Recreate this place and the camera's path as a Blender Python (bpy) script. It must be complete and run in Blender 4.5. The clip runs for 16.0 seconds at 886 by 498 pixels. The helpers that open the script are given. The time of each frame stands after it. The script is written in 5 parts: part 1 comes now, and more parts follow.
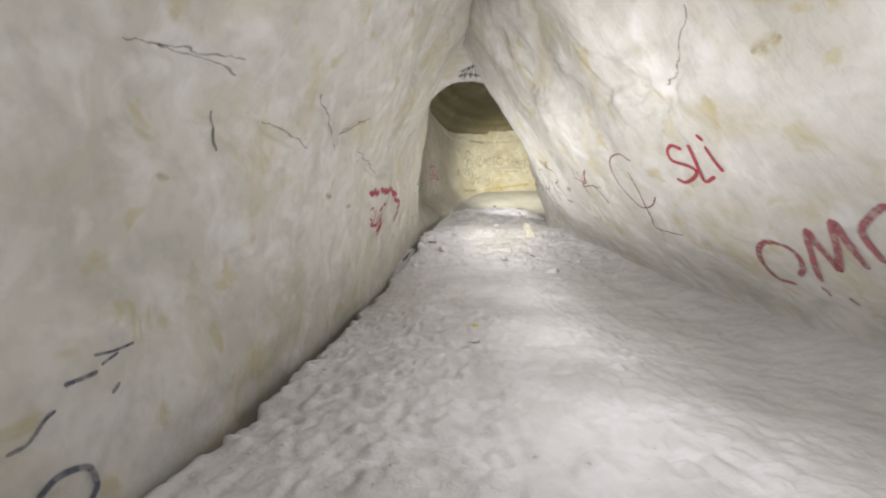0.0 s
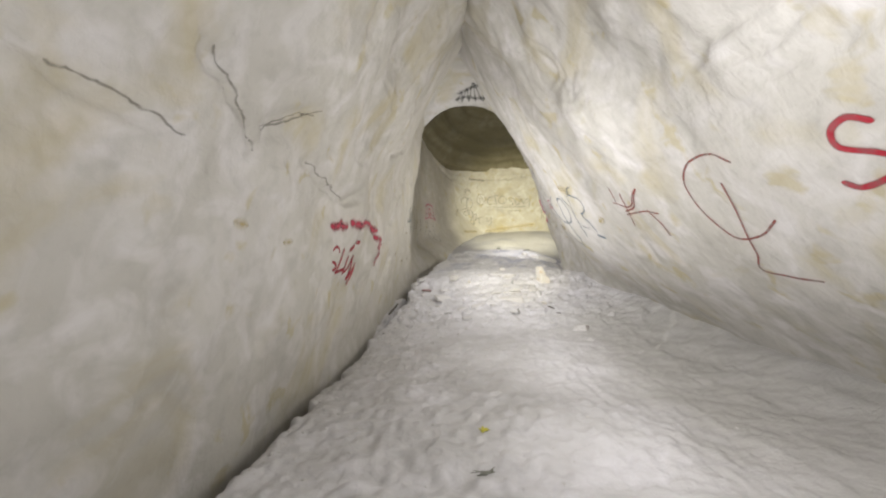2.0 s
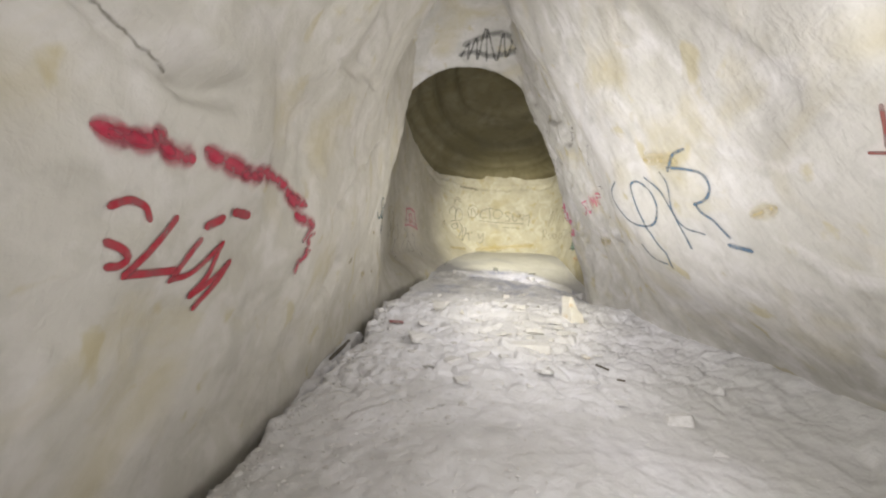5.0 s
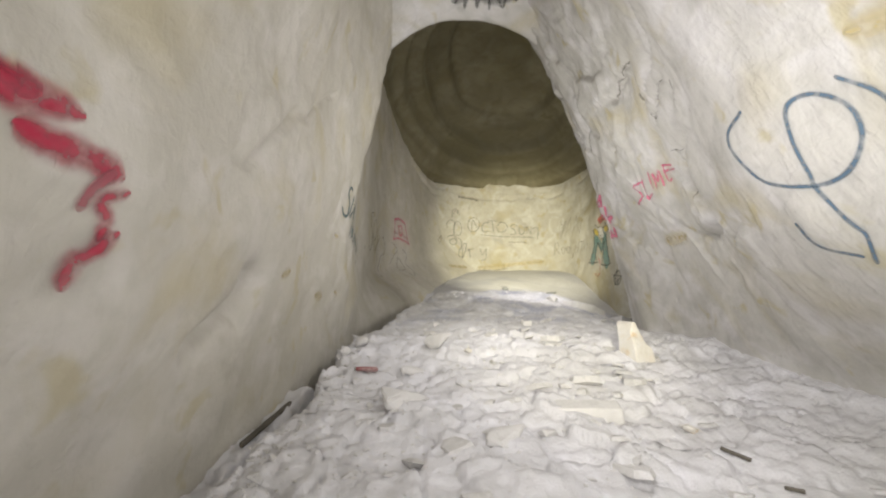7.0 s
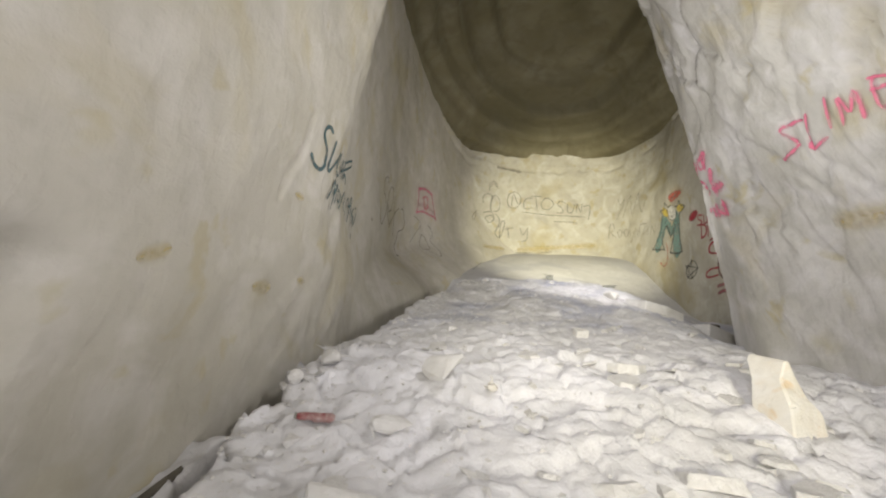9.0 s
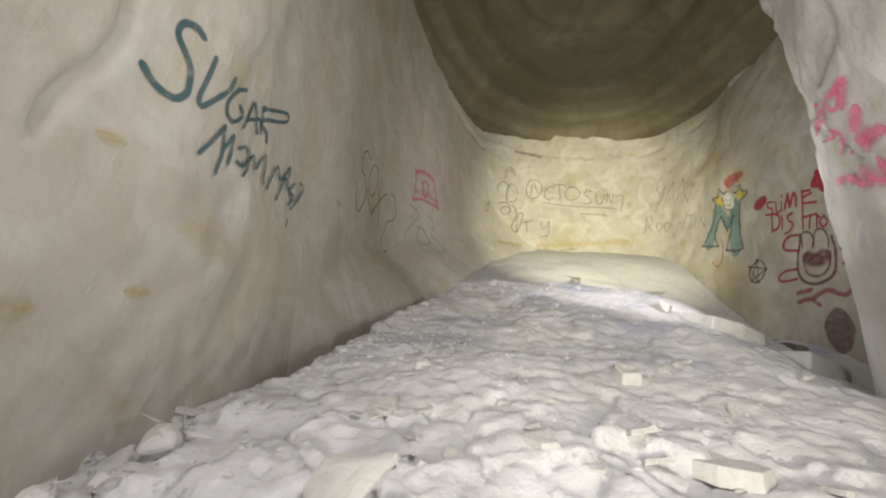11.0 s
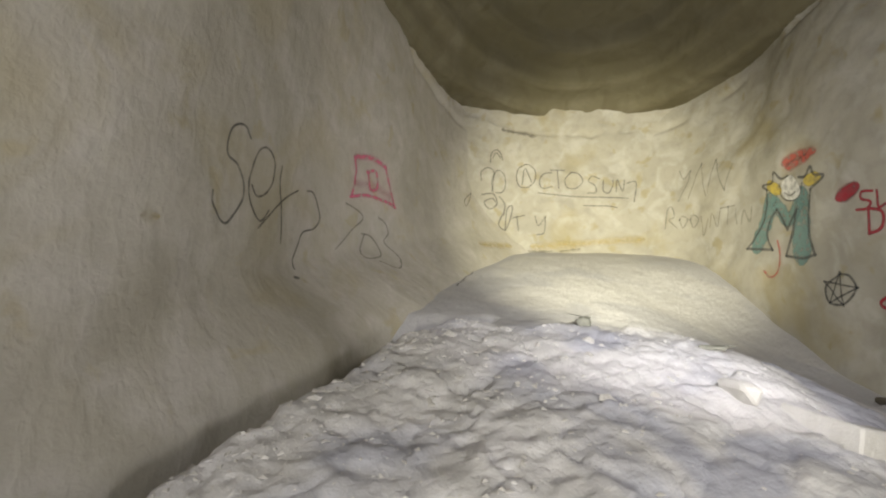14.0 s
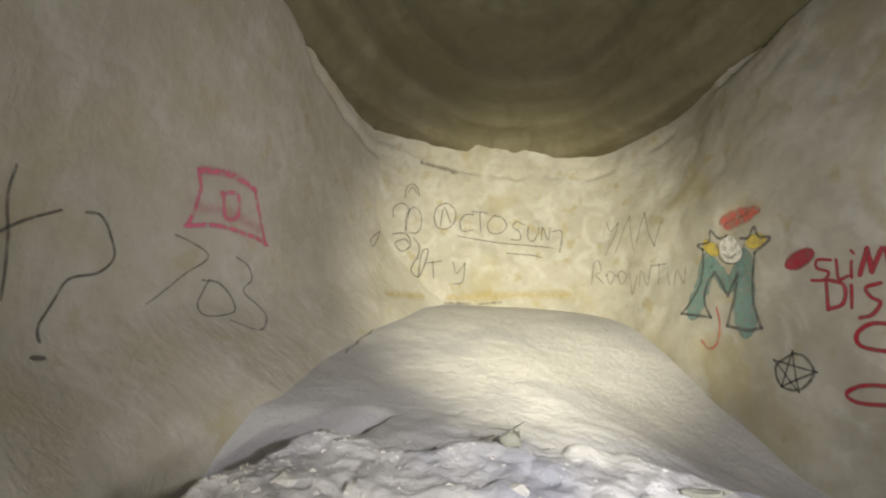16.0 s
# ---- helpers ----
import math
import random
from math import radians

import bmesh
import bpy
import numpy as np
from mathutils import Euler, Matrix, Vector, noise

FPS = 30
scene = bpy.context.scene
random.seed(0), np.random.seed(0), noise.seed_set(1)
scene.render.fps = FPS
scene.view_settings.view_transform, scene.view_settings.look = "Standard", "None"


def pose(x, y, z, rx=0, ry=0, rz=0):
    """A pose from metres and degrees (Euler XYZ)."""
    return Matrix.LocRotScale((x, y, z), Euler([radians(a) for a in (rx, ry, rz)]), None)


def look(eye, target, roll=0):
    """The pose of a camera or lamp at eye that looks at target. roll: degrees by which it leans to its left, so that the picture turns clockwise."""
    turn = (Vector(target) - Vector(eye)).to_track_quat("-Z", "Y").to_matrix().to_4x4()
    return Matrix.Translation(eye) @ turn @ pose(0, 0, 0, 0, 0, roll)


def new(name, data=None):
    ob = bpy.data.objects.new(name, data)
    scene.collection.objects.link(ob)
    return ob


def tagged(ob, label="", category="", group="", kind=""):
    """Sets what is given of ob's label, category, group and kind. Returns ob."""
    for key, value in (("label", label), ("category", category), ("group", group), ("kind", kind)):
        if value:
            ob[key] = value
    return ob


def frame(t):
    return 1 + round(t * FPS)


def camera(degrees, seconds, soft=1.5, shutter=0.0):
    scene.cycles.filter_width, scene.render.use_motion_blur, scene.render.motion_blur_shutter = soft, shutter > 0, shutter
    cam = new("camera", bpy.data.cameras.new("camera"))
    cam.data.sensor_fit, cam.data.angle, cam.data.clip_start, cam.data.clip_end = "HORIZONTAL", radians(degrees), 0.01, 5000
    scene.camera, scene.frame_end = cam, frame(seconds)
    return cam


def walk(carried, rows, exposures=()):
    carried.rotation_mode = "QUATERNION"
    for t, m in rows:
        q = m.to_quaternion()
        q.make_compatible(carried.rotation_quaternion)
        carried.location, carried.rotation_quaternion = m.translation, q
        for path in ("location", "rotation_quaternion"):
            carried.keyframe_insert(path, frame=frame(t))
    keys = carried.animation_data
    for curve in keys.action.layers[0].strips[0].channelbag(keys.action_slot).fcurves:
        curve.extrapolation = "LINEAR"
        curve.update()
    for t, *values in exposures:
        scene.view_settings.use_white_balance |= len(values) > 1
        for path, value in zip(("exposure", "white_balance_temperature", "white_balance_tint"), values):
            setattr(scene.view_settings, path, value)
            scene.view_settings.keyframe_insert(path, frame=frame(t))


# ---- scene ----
cam = camera(93.4, 16.0, soft=2.1)
METRES, EYE, TILT, LEAN, TURN = 14.0, 1.25, 0.0, 3.0, 0.0
ROWS = [
    (0.0, 0.0, 0.0, 0.0, -0.0, 0.0, -0.0),
    (0.5, 0.0055, 0.0338, -0.0012, -0.59, 0.29, 0.72),
    (1.0, 0.0044, 0.0714, 0.0007, 0.04, 1.17, -2.07),
    (1.5, 0.0028, 0.1027, 0.0047, -3.66, 3.05, -1.25),
    (2.0, 0.0074, 0.1391, 0.0076, 0.09, 6.13, 0.57),
    (2.5, 0.0027, 0.1738, 0.0092, 0.46, 8.22, -2.1),
    (3.0, 0.0045, 0.2116, 0.0125, -1.54, 6.71, -3.76),
    (5.5, 0.0022, 0.4063, 0.0199, -3.43, 9.67, -3.19),
    (6.0, 0.0074, 0.4445, 0.0195, 1.38, 5.3, -1.59),
    (6.5, 0.0064, 0.4799, 0.0249, -2.39, 9.19, -2.54),
    (7.0, 0.0136, 0.5155, 0.0305, -3.2, 12.81, -1.71),
    (7.5, 0.0162, 0.5487, 0.0346, -0.71, 11.85, -4.14),
    (8.0, 0.02, 0.5778, 0.0417, -5.57, 13.01, -4.68),
    (8.5, 0.0249, 0.604, 0.0484, -0.47, 10.11, -4.12),
    (11.0, 0.0516, 0.7345, 0.071, 4.73, 8.97, -5.67),
    (11.5, 0.0489, 0.7596, 0.076, 7.98, 10.28, -4.25),
    (12.0, 0.0517, 0.7873, 0.0881, -6.69, 14.85, -5.56),
    (12.5, 0.0592, 0.8075, 0.096, 0.75, 11.93, -4.36),
    (13.0, 0.0619, 0.8302, 0.1038, -2.85, 11.69, -6.57),
    (13.5, 0.0685, 0.8506, 0.1159, -5.48, 10.77, -6.49),
    (14.0, 0.0759, 0.8742, 0.1208, 4.82, 7.13, -4.48),
    (14.5, 0.0735, 0.9, 0.1261, -0.71, 11.75, -3.68),
    (15.0, 0.0878, 0.9201, 0.1317, -5.8, 10.47, -3.88),
    (15.5, 0.0915, 0.938, 0.138, -1.81, 11.94, -3.97),
    (16.0, 0.0915, 0.9639, 0.1483, -6.06, 13.24, -5.44),
]
walk(cam, [(t, pose(0, 0, EYE, TILT, LEAN, TURN) @ pose(METRES * x, METRES * y, METRES * z, 90 + pitch, roll, yaw)) for t, x, y, z, yaw, pitch, roll in ROWS])

# ---- world and light: a closed cave, lit by lamps added along the line walked ----
world = bpy.data.worlds.new("world")
world.use_nodes = True
world.node_tree.nodes["Background"].inputs[0].default_value = (0, 0, 0, 1)
scene.world = world


def stand_in_lamp(name, kind, place, watts, colour, radius=0.05, target=None, cone=30, blend=0.8):
    data = bpy.data.lights.new(name, kind)
    data.energy, data.color, data.shadow_soft_size = watts, colour, radius
    ob = new(name, data)
    ob.location = place
    if kind == "SPOT":
        data.spot_size, data.spot_blend = radians(cone), blend
        ob.matrix_world = look(place, target)
    return ob


COOL, WARM = (1.0, 0.98, 0.98), (1.0, 0.94, 0.69)
# fixed lamps added in place of one torch carried on the walk
for tx, ty, tz, tw in ((1.2, -2.2, 1.3, 30), (1.1, 0.2, 1.35, 32), (1.0, 2.6, 1.3, 31), (1.3, 5.0, 1.3, 20), (1.5, 7.2, 1.45, 14), (1.5, 9.3, 1.95, 10)):
    stand_in_lamp("torch_stand_in", "POINT", (tx, ty, tz), tw, COOL)
# added spots that brighten the right side
for tx, ty, tz, tw in ((0.1, -2.0, 1.7, 150), (0.1, 0.6, 1.7, 150), (0.1, 3.2, 1.8, 165), (0.15, 5.6, 1.95, 175), (0.2, 7.8, 2.35, 185)):
    stand_in_lamp("torch_stand_in", "SPOT", (tx, ty, tz), tw, COOL, 0.05, (tx + 0.9, ty + 1.0, tz + 0.3), 145, 1.0)
# added low spots that brighten the left wall
for tx, ty, tz, tw in ((1.5, -2.2, 0.8, 105), (1.5, 0.4, 0.8, 105), (1.5, 3.0, 0.85, 105), (1.5, 5.6, 1.05, 90), (1.55, 8.2, 1.5, 65)):
    stand_in_lamp("torch_stand_in", "SPOT", (tx, ty, tz), tw, COOL, 0.04, (tx - 0.7, ty + 0.8, tz + 0.9), 125, 1.0)
# added lamps that fill the chamber and its mouth
stand_in_lamp("torch_stand_in", "POINT", (1.2, 11.4, 3.3), 58, COOL)
stand_in_lamp("torch_stand_in", "SPOT", (2.3, 11.9, 2.7), 75, COOL, 0.04, (1.5, 12.7, 3.4), 135, 1.0)
stand_in_lamp("torch_stand_in", "POINT", (2.7, 13.9, 3.3), 20, COOL)
stand_in_lamp("torch_stand_in", "SPOT", (2.4, 13.3, 3.6), 400, COOL, 0.05, (3.3, 20.5, 4.7), 122, 1.0)
# two fixed beams stand in for the carried warm spot
stand_in_lamp("beam_stand_in", "SPOT", (2.0, 13.0, 3.7), 3400, WARM, 0.03, (3.55, 20.8, 4.5), 54, 1.0)
stand_in_lamp("beam_stand_in", "SPOT", (0.9, 3.0, 2.5), 2100, WARM, 0.03, (1.75, 12.5, 2.2), 24, 1.0)

# ---- shape of the cave ----


def lattice(seed, n=128):
    return np.random.RandomState(seed).rand(n, n)


LAT = [lattice(k) for k in range(12)]


def value(u, v, k):
    """Smooth lattice noise, -1 to 1."""
    g = LAT[k % 12]
    iu, iv = np.floor(u).astype(int), np.floor(v).astype(int)
    fu, fv = u - iu, v - iv
    fu, fv = fu * fu * (3 - 2 * fu), fv * fv * (3 - 2 * fv)
    a, b, c, d = g[iu % 128, iv % 128], g[(iu + 1) % 128, iv % 128], g[iu % 128, (iv + 1) % 128], g[(iu + 1) % 128, (iv + 1) % 128]
    return 2 * ((a * (1 - fu) + b * fu) * (1 - fv) + (c * (1 - fu) + d * fu) * fv) - 1


def fbm(u, v, k, octaves=4, gain=0.5):
    total, amp = 0, 1.0
    for o in range(octaves):
        total = total + amp * value(u * 2 ** o + 7.3 * o, v * 2 ** o + 3.1 * o, k + o)
        amp *= gain
    return total


def smooth(a, b, x):
    s = np.clip((x - a) / (b - a), 0, 1)
    return s * s * (3 - 2 * s)


def slabs(u, v, k, crack=0.07):
    """Broken slabs, each at a height and tilt of its own: their height, -1 to 1, and a crack between them, 0 to 1."""
    u, v = u + 0.22 * fbm(u * 1.3, v * 1.3, k + 5, 2), v + 0.22 * fbm(u * 1.3 + 40, v * 1.3, k + 6, 2)
    iu, iv = np.floor(u).astype(int), np.floor(v).astype(int)
    near, second, height = np.full(u.shape, 9.0), np.full(u.shape, 9.0), np.zeros(u.shape)
    for du in (-1, 0, 1):
        for dv in (-1, 0, 1):
            a, b = (iu + du) % 128, (iv + dv) % 128
            pu, pv = iu + du + LAT[k % 12][a, b], iv + dv + LAT[(k + 1) % 12][a, b]
            d = np.hypot(u - pu, v - pv)
            lie = (LAT[(k + 2) % 12][a, b] - 0.5) + 1.3 * ((LAT[(k + 3) % 12][a, b] - 0.5) * (u - pu) + (LAT[(k + 4) % 12][a, b] - 0.5) * (v - pv))
            closer = d < near
            second = np.where(closer, near, np.minimum(second, d))
            height, near = np.where(closer, lie, height), np.where(closer, d, near)
    return height, np.exp(-((second - near) / crack) ** 2)


# height of the floor along the walk
FLOOR_Y = [-5, 0, 4.2, 4.9, 7.5, 8.85, 10.1, 11.15, 11.7, 13.8, 15.6, 16.2, 20.8, 24]
FLOOR_Z = [-0.1, 0, 0.08, 0.12, 0.36, 0.70, 1.05, 1.42, 1.62, 2.05, 2.6, 2.74, 3.95, 4.3]
# each wall: for a station along the walk, how far out it stands 0, 1.2, 2.6, 4.2 and 6 m above the floor
HEIGHTS = [0, 1.2, 2.6, 4.0, 5.2]
LEFT = [(-5, -1.8, -1.85, -1.7, -0.35, 0.7), (0, -1.85, -1.9, -1.7, -0.35, 0.7), (2.7, -1.8, -1.85, -1.6, -0.3, 0.7), (5, -1.65, -1.42, -1.05, -0.15, 0.75),
        (7.3, -1.55, -1.2, -0.95, -0.02, 0.8), (8.8, -1.3, -1.0, -0.8, 0.08, 0.8), (9.6, -1.15, -0.92, -0.7, 0.02, 0.66), (10.4, -1.05, -0.85, -0.6, -0.25, 0.2), (11, -0.95, -0.75, -0.5, -0.35, 0.0),
        (12.3, -0.78, -0.62, -0.36, -0.08, 0.5), (12.9, -0.7, -0.72, -0.62, -0.55, -0.5), (13.6, -0.72, -0.76, -0.68, -0.6, -0.5), (15, -0.74, -0.74, -0.62, -0.5, -0.4),
        (16.2, -0.76, -0.62, -0.48, -0.4, -0.25), (17.0, -0.42, -0.36, -0.32, -0.25, -0.1), (17.9, -0.08, -0.02, -0.02, 0.0, 0.15), (19.2, 0.75, 0.35, 0.3, 0.3, 0.45), (20.0, 1.35, 0.75, 0.65, 0.65, 0.9),
        (20.5, 1.75, 1.05, 0.95, 1.0, 1.2), (20.8, 2.1, 1.4, 1.4, 1.5, 1.6), (21.5, 3.0, 2.6, 2.6, 2.6, 2.6)]
RIGHT = [(-5, 4.1, 2.9, 2.0, 1.15, 0.6), (0, 4.1, 2.9, 2.0, 1.15, 0.6), (5, 4.1, 2.82, 1.88, 1.1, 0.6), (8, 4.1, 2.74, 1.92, 1.12, 0.55),
         (9.5, 4.0, 2.6, 1.92, 1.16, 0.58), (9.9, 3.85, 2.68, 2.1, 1.4, 0.8), (10.5, 3.65, 2.8, 2.3, 1.72, 1.15), (11, 3.5, 2.93, 2.45, 1.85, 1.3), (12.2, 3.34, 2.95, 2.5, 1.95, 1.4), (12.75, 3.24, 2.94, 2.58, 2.2, 1.6),
         (13.45, 3.46, 3.26, 2.98, 2.68, 2.35), (13.6, 3.66, 3.42, 3.14, 2.85, 2.55),
         (14.1, 4.95, 4.85, 4.8, 4.7, 4.6), (15, 5.2, 5.1, 5.1, 5.2, 5.3), (17.5, 5.2, 5.1, 5.2, 5.3, 5.3), (19, 5.1, 5.2, 5.4, 5.5, 5.5),
         (20.0, 4.95, 5.05, 5.1, 5.2, 5.2), (20.4, 4.75, 4.85, 4.9, 4.95, 4.95), (20.75, 4.3, 4.4, 4.4, 4.4, 4.4), (21.5, 3.0, 3.0, 3.0, 3.0, 3.0)]
GRID_Y, GRID_H = np.arange(-5, 21.6, 0.05), np.arange(-1.0, 8.0, 0.05)


def plan(stations):
    """A station table, filled in along and up the wall and rounded off."""
    st = np.array(stations)
    rows = np.array([np.interp(GRID_H, HEIGHTS, r[1:]) for r in st])
    g = np.array([np.interp(GRID_Y, st[:, 0], rows[:, j]) for j in range(len(GRID_H))]).T
    for _ in range(3):
        for n, axis in ((4, 0), (9, 1)):
            pad = [(0, 0), (0, 0)]
            pad[axis] = (n // 2, n // 2)
            p = np.pad(g, pad, mode="edge")
            g = sum(np.take(p, range(i, i + g.shape[axis]), axis) for i in range(n // 2 * 2 + 1)) / (n // 2 * 2 + 1)
    return g


PLAN_L, PLAN_R = plan(LEFT), plan(RIGHT)


def base_z(y):
    return np.interp(y, FLOOR_Y, FLOOR_Z)


def sample(g, y, h):
    u, v = np.clip((y + 5) / 0.05, 0, len(GRID_Y) - 1.001), np.clip((h + 1) / 0.05, 0, len(GRID_H) - 1.001)
    iu, iv = u.astype(int), v.astype(int)
    fu, fv = u - iu, v - iv
    return (g[iu, iv] * (1 - fu) + g[iu + 1, iv] * fu) * (1 - fv) + (g[iu, iv + 1] * (1 - fu) + g[iu + 1, iv + 1] * fu) * fv


def facets(u, v, k, edge=0.15):
    """Broken, flat-topped relief with sharp steps, as split chalk has."""
    n = fbm(u, v, k, 2) * 2.5
    f = n - np.floor(n)
    return (np.floor(n) + smooth(0.5 - edge, 0.5 + edge, f)) / 2.5


def crease(a, b, lines, width):
    """Cracks along lines: 1 in a crack, 0 away from it, ragged in width and course."""
    a, b = a + 0.03 * fbm(a * 5, b * 5, 2, 2), b + 0.03 * fbm(a * 5 + 50, b * 5, 3, 2)
    best = np.full(a.shape, 9.0)
    for line in lines:
        for (a0, b0), (a1, b1) in zip(line, line[1:]):
            k = np.clip(((a - a0) * (a1 - a0) + (b - b0) * (b1 - b0)) / ((a1 - a0) ** 2 + (b1 - b0) ** 2), 0, 1)
            best = np.minimum(best, np.hypot(a - a0 - k * (a1 - a0), b - b0 - k * (b1 - b0)))
    return np.exp(-(best / (width * (1 + 0.5 * fbm(a * 3, b * 3, 6, 2)))) ** 2)


LEFT_CRACKS = [[(4.79, 2.45), (4.88, 2.52), (4.88, 2.65), (5.0, 2.75), (5.19, 2.84), (5.34, 2.97)], [(5.5, 2.6), (5.82, 2.58), (6.52, 2.56), (7.13, 2.53)],
               [(3.38, 2.45), (3.5, 2.46), (3.64, 2.41), (3.83, 2.37), (3.99, 2.34)], [(4.16, 2.93), (4.44, 2.76), (4.72, 2.56), (4.87, 2.45)], [(2.29, 2.5), (2.54, 2.58), (2.85, 2.67), (3.09, 2.73)],
               [(9.45, 2.71), (9.59, 2.74), (9.69, 2.87), (9.81, 3.04), (9.96, 3.24), (10.18, 3.41), (10.58, 3.79), (10.77, 3.96)], [(8.06, 3.46), (8.7, 3.74), (9.42, 4.04)],
               [(11.48, 2.79), (11.53, 2.98), (11.63, 3.2), (11.64, 3.36)]]
LEFT_SCRAPES = [[(2.02, 1.25), (3.45, 1.21)], [(2.13, 1.18), (3.48, 1.04)], [(2.41, 1.2), (3.33, 1.13)]]
LEFT_FOLDS = [[(9.65, 1.68), (9.82, 1.79), (10.02, 1.89), (10.06, 2.01), (10.06, 2.12)], [(6.98, 2.57), (7.09, 2.59), (7.21, 2.68)]]
RIGHT_CRACKS = [[(10.47, 4.14), (10.86, 4.24), (11.17, 4.21), (11.34, 4.26)], [(10.55, 4.12), (10.54, 3.62), (10.45, 3.6), (10.11, 3.71)], [(10.01, 3.63), (10.28, 3.29), (10.4, 3.25), (10.53, 3.3)],
                [(9.47, 4.8), (9.55, 4.28), (9.91, 3.93), (10.66, 3.73)], [(4.75, 2.86), (4.34, 2.84), (4.09, 2.83), (3.9, 2.74)], [(4.36, 2.66), (4.04, 2.65), (3.79, 2.7)],
                [(4.31, 2.53), (4.04, 2.49), (3.83, 2.47), (3.61, 2.49)], [(3.6, 2.58), (3.45, 2.59), (3.36, 2.62)], [(10.53, 3.3), (10.45, 3.1), (10.6, 2.75), (10.72, 2.5)], [(10.09, 2.9), (10.1, 2.54), (10.35, 2.4)]]


def left_x(y, z):
    y, z = np.asarray(y, float), np.asarray(z, float)
    x = sample(PLAN_L, y, z - base_z(y))
    rough = 0.3 + 0.5 * smooth(4.5, 2.5, y) * smooth(1.6, 2.4, z) + 0.9 * np.exp(-((y - 12.5) / 0.5) ** 2) + 0.15 * smooth(13.5, 15, y)
    calm = smooth(12.8, 10.6, y)
    x = x + (0.028 + 0.032 * calm) * fbm(y * 0.8, z * 0.8, 1, 3) + (0.006 + 0.012 * calm) * fbm(y * 2.2, z * 2.6, 9, 2) + 0.02 * rough * fbm(y * 3 + z, z * 4 - y, 2, 3)
    x = x - 0.06 * crease(y, z, LEFT_CRACKS, 0.03) - 0.13 * crease(y, z, LEFT_FOLDS, 0.085) - 0.02 * crease(y, z, LEFT_SCRAPES, 0.028)
    upper = smooth(1.7, 2.3, z - base_z(y)) * smooth(11, 8, y)
    x = x + 0.09 * upper * facets(y * 0.9 + 0.5 * z, z * 1.1 - 0.4 * y, 4)
    x = x + 0.022 * calm * facets(y * 2.1 + 0.6 * z, z * 1.9 - 0.5 * y, 6) * smooth(-0.1, 0.5, fbm(y * 0.5, z * 0.6, 10, 2) + 0.2)
    x = x + np.interp(y, [13.6, 14.8, 15.6, 17, 18.6, 19.6, 20.4], [0, 0.35, 0.7, 0.95, 0.6, 0.45, 0.2]) * smooth(0.55, -0.25, z - base_z(y))
    x = x - 0.10 * ledge(y * 1.5, z - 6.45 - 0.16 * (20.4 - y)) * smooth(15.5, 17.5, y)
    return x - 0.012 * smooth(0.4, 0.8, value(y * 0.3, z * 5.5, 8)) * smooth(6, 3, y)


def right_x(y, z):
    y, z = np.asarray(y, float), np.asarray(z, float)
    x = sample(PLAN_R, y, z - base_z(y))
    block = smooth(9.4, 10.6, y) * smooth(13.9, 13.5, y)
    high = smooth(1.9, 2.5, z - base_z(y)) * smooth(9, 7, y)
    x = x + 0.05 * fbm(y * 0.8 + 31, z * 0.8, 3, 3) + 0.016 * fbm(y * 2.2, z * 2.6 + y, 10, 2) + (0.01 + 0.008 * block) * fbm(y * 3 + z, z * 4 + y, 5, 3)
    big, split = slabs(y * 1.5 - 0.7 * z, z * 0.9 + 0.5 * y + 9, 2, 0.035)
    small, chip = slabs(y * 4.2 - 1.6 * z, z * 2.3 + 1.2 * y, 7, 0.05)
    x = x + block * (0.085 * big + 0.035 * small + 0.035 * split + 0.012 * chip) * smooth(0.5, 1.3, z - base_z(y))
    x = x + 0.05 * crease(y, z, RIGHT_CRACKS, 0.028)
    x = x + 0.12 * ledge(y * 1.5 + 9, z - 6.45 - 0.11 * (20.4 - y)) * smooth(14.5, 16, y)
    return x + 0.08 * high * facets(y * 1.3 - 0.9 * z + 5, z * 0.7 + 0.5 * y, 7) * smooth(0.3, 0.9, z - base_z(y))


def ledge(along, off):
    """A broken, shadowed groove: 1 in its bed, 0 away from it."""
    wander = 0.035 * fbm(along * 1.6, along * 0 + 3.5, 2, 3)
    return np.exp(-((off + wander) / 0.045) ** 2) * smooth(-0.35, 0.1, fbm(along * 0.9, along * 0 + 6.5, 6, 2))


def end_y(x, z):
    x, z = np.asarray(x, float), np.asarray(z, float)
    return 20.85 - 0.10 * (x - 3.2) ** 2 + 0.05 * fbm(x * 0.9, z * 0.9, 9, 3) + 0.014 * fbm(x * 4, z * 6, 2, 3) - 0.3 * smooth(6.56, 7.3, z) - 0.07 * smooth(6.5, 6.54, z) + 0.13 * ledge(x * 1.7, z - 6.49 - 0.05 * (x - 3.1) ** 2)


# line along which the mound of rubble breaks off towards the left wall
EDGE_Y = [-5, 2, 4, 6.5, 8.9, 10, 11.5, 12.3, 13.6, 14.6, 15.2, 16.1, 16.8]
EDGE_X = [-1.65, -1.6, -1.5, -1.4, -1.12, -0.82, -0.62, -0.45, -0.2, 0.04, 0.3, 0.8, 1.4]


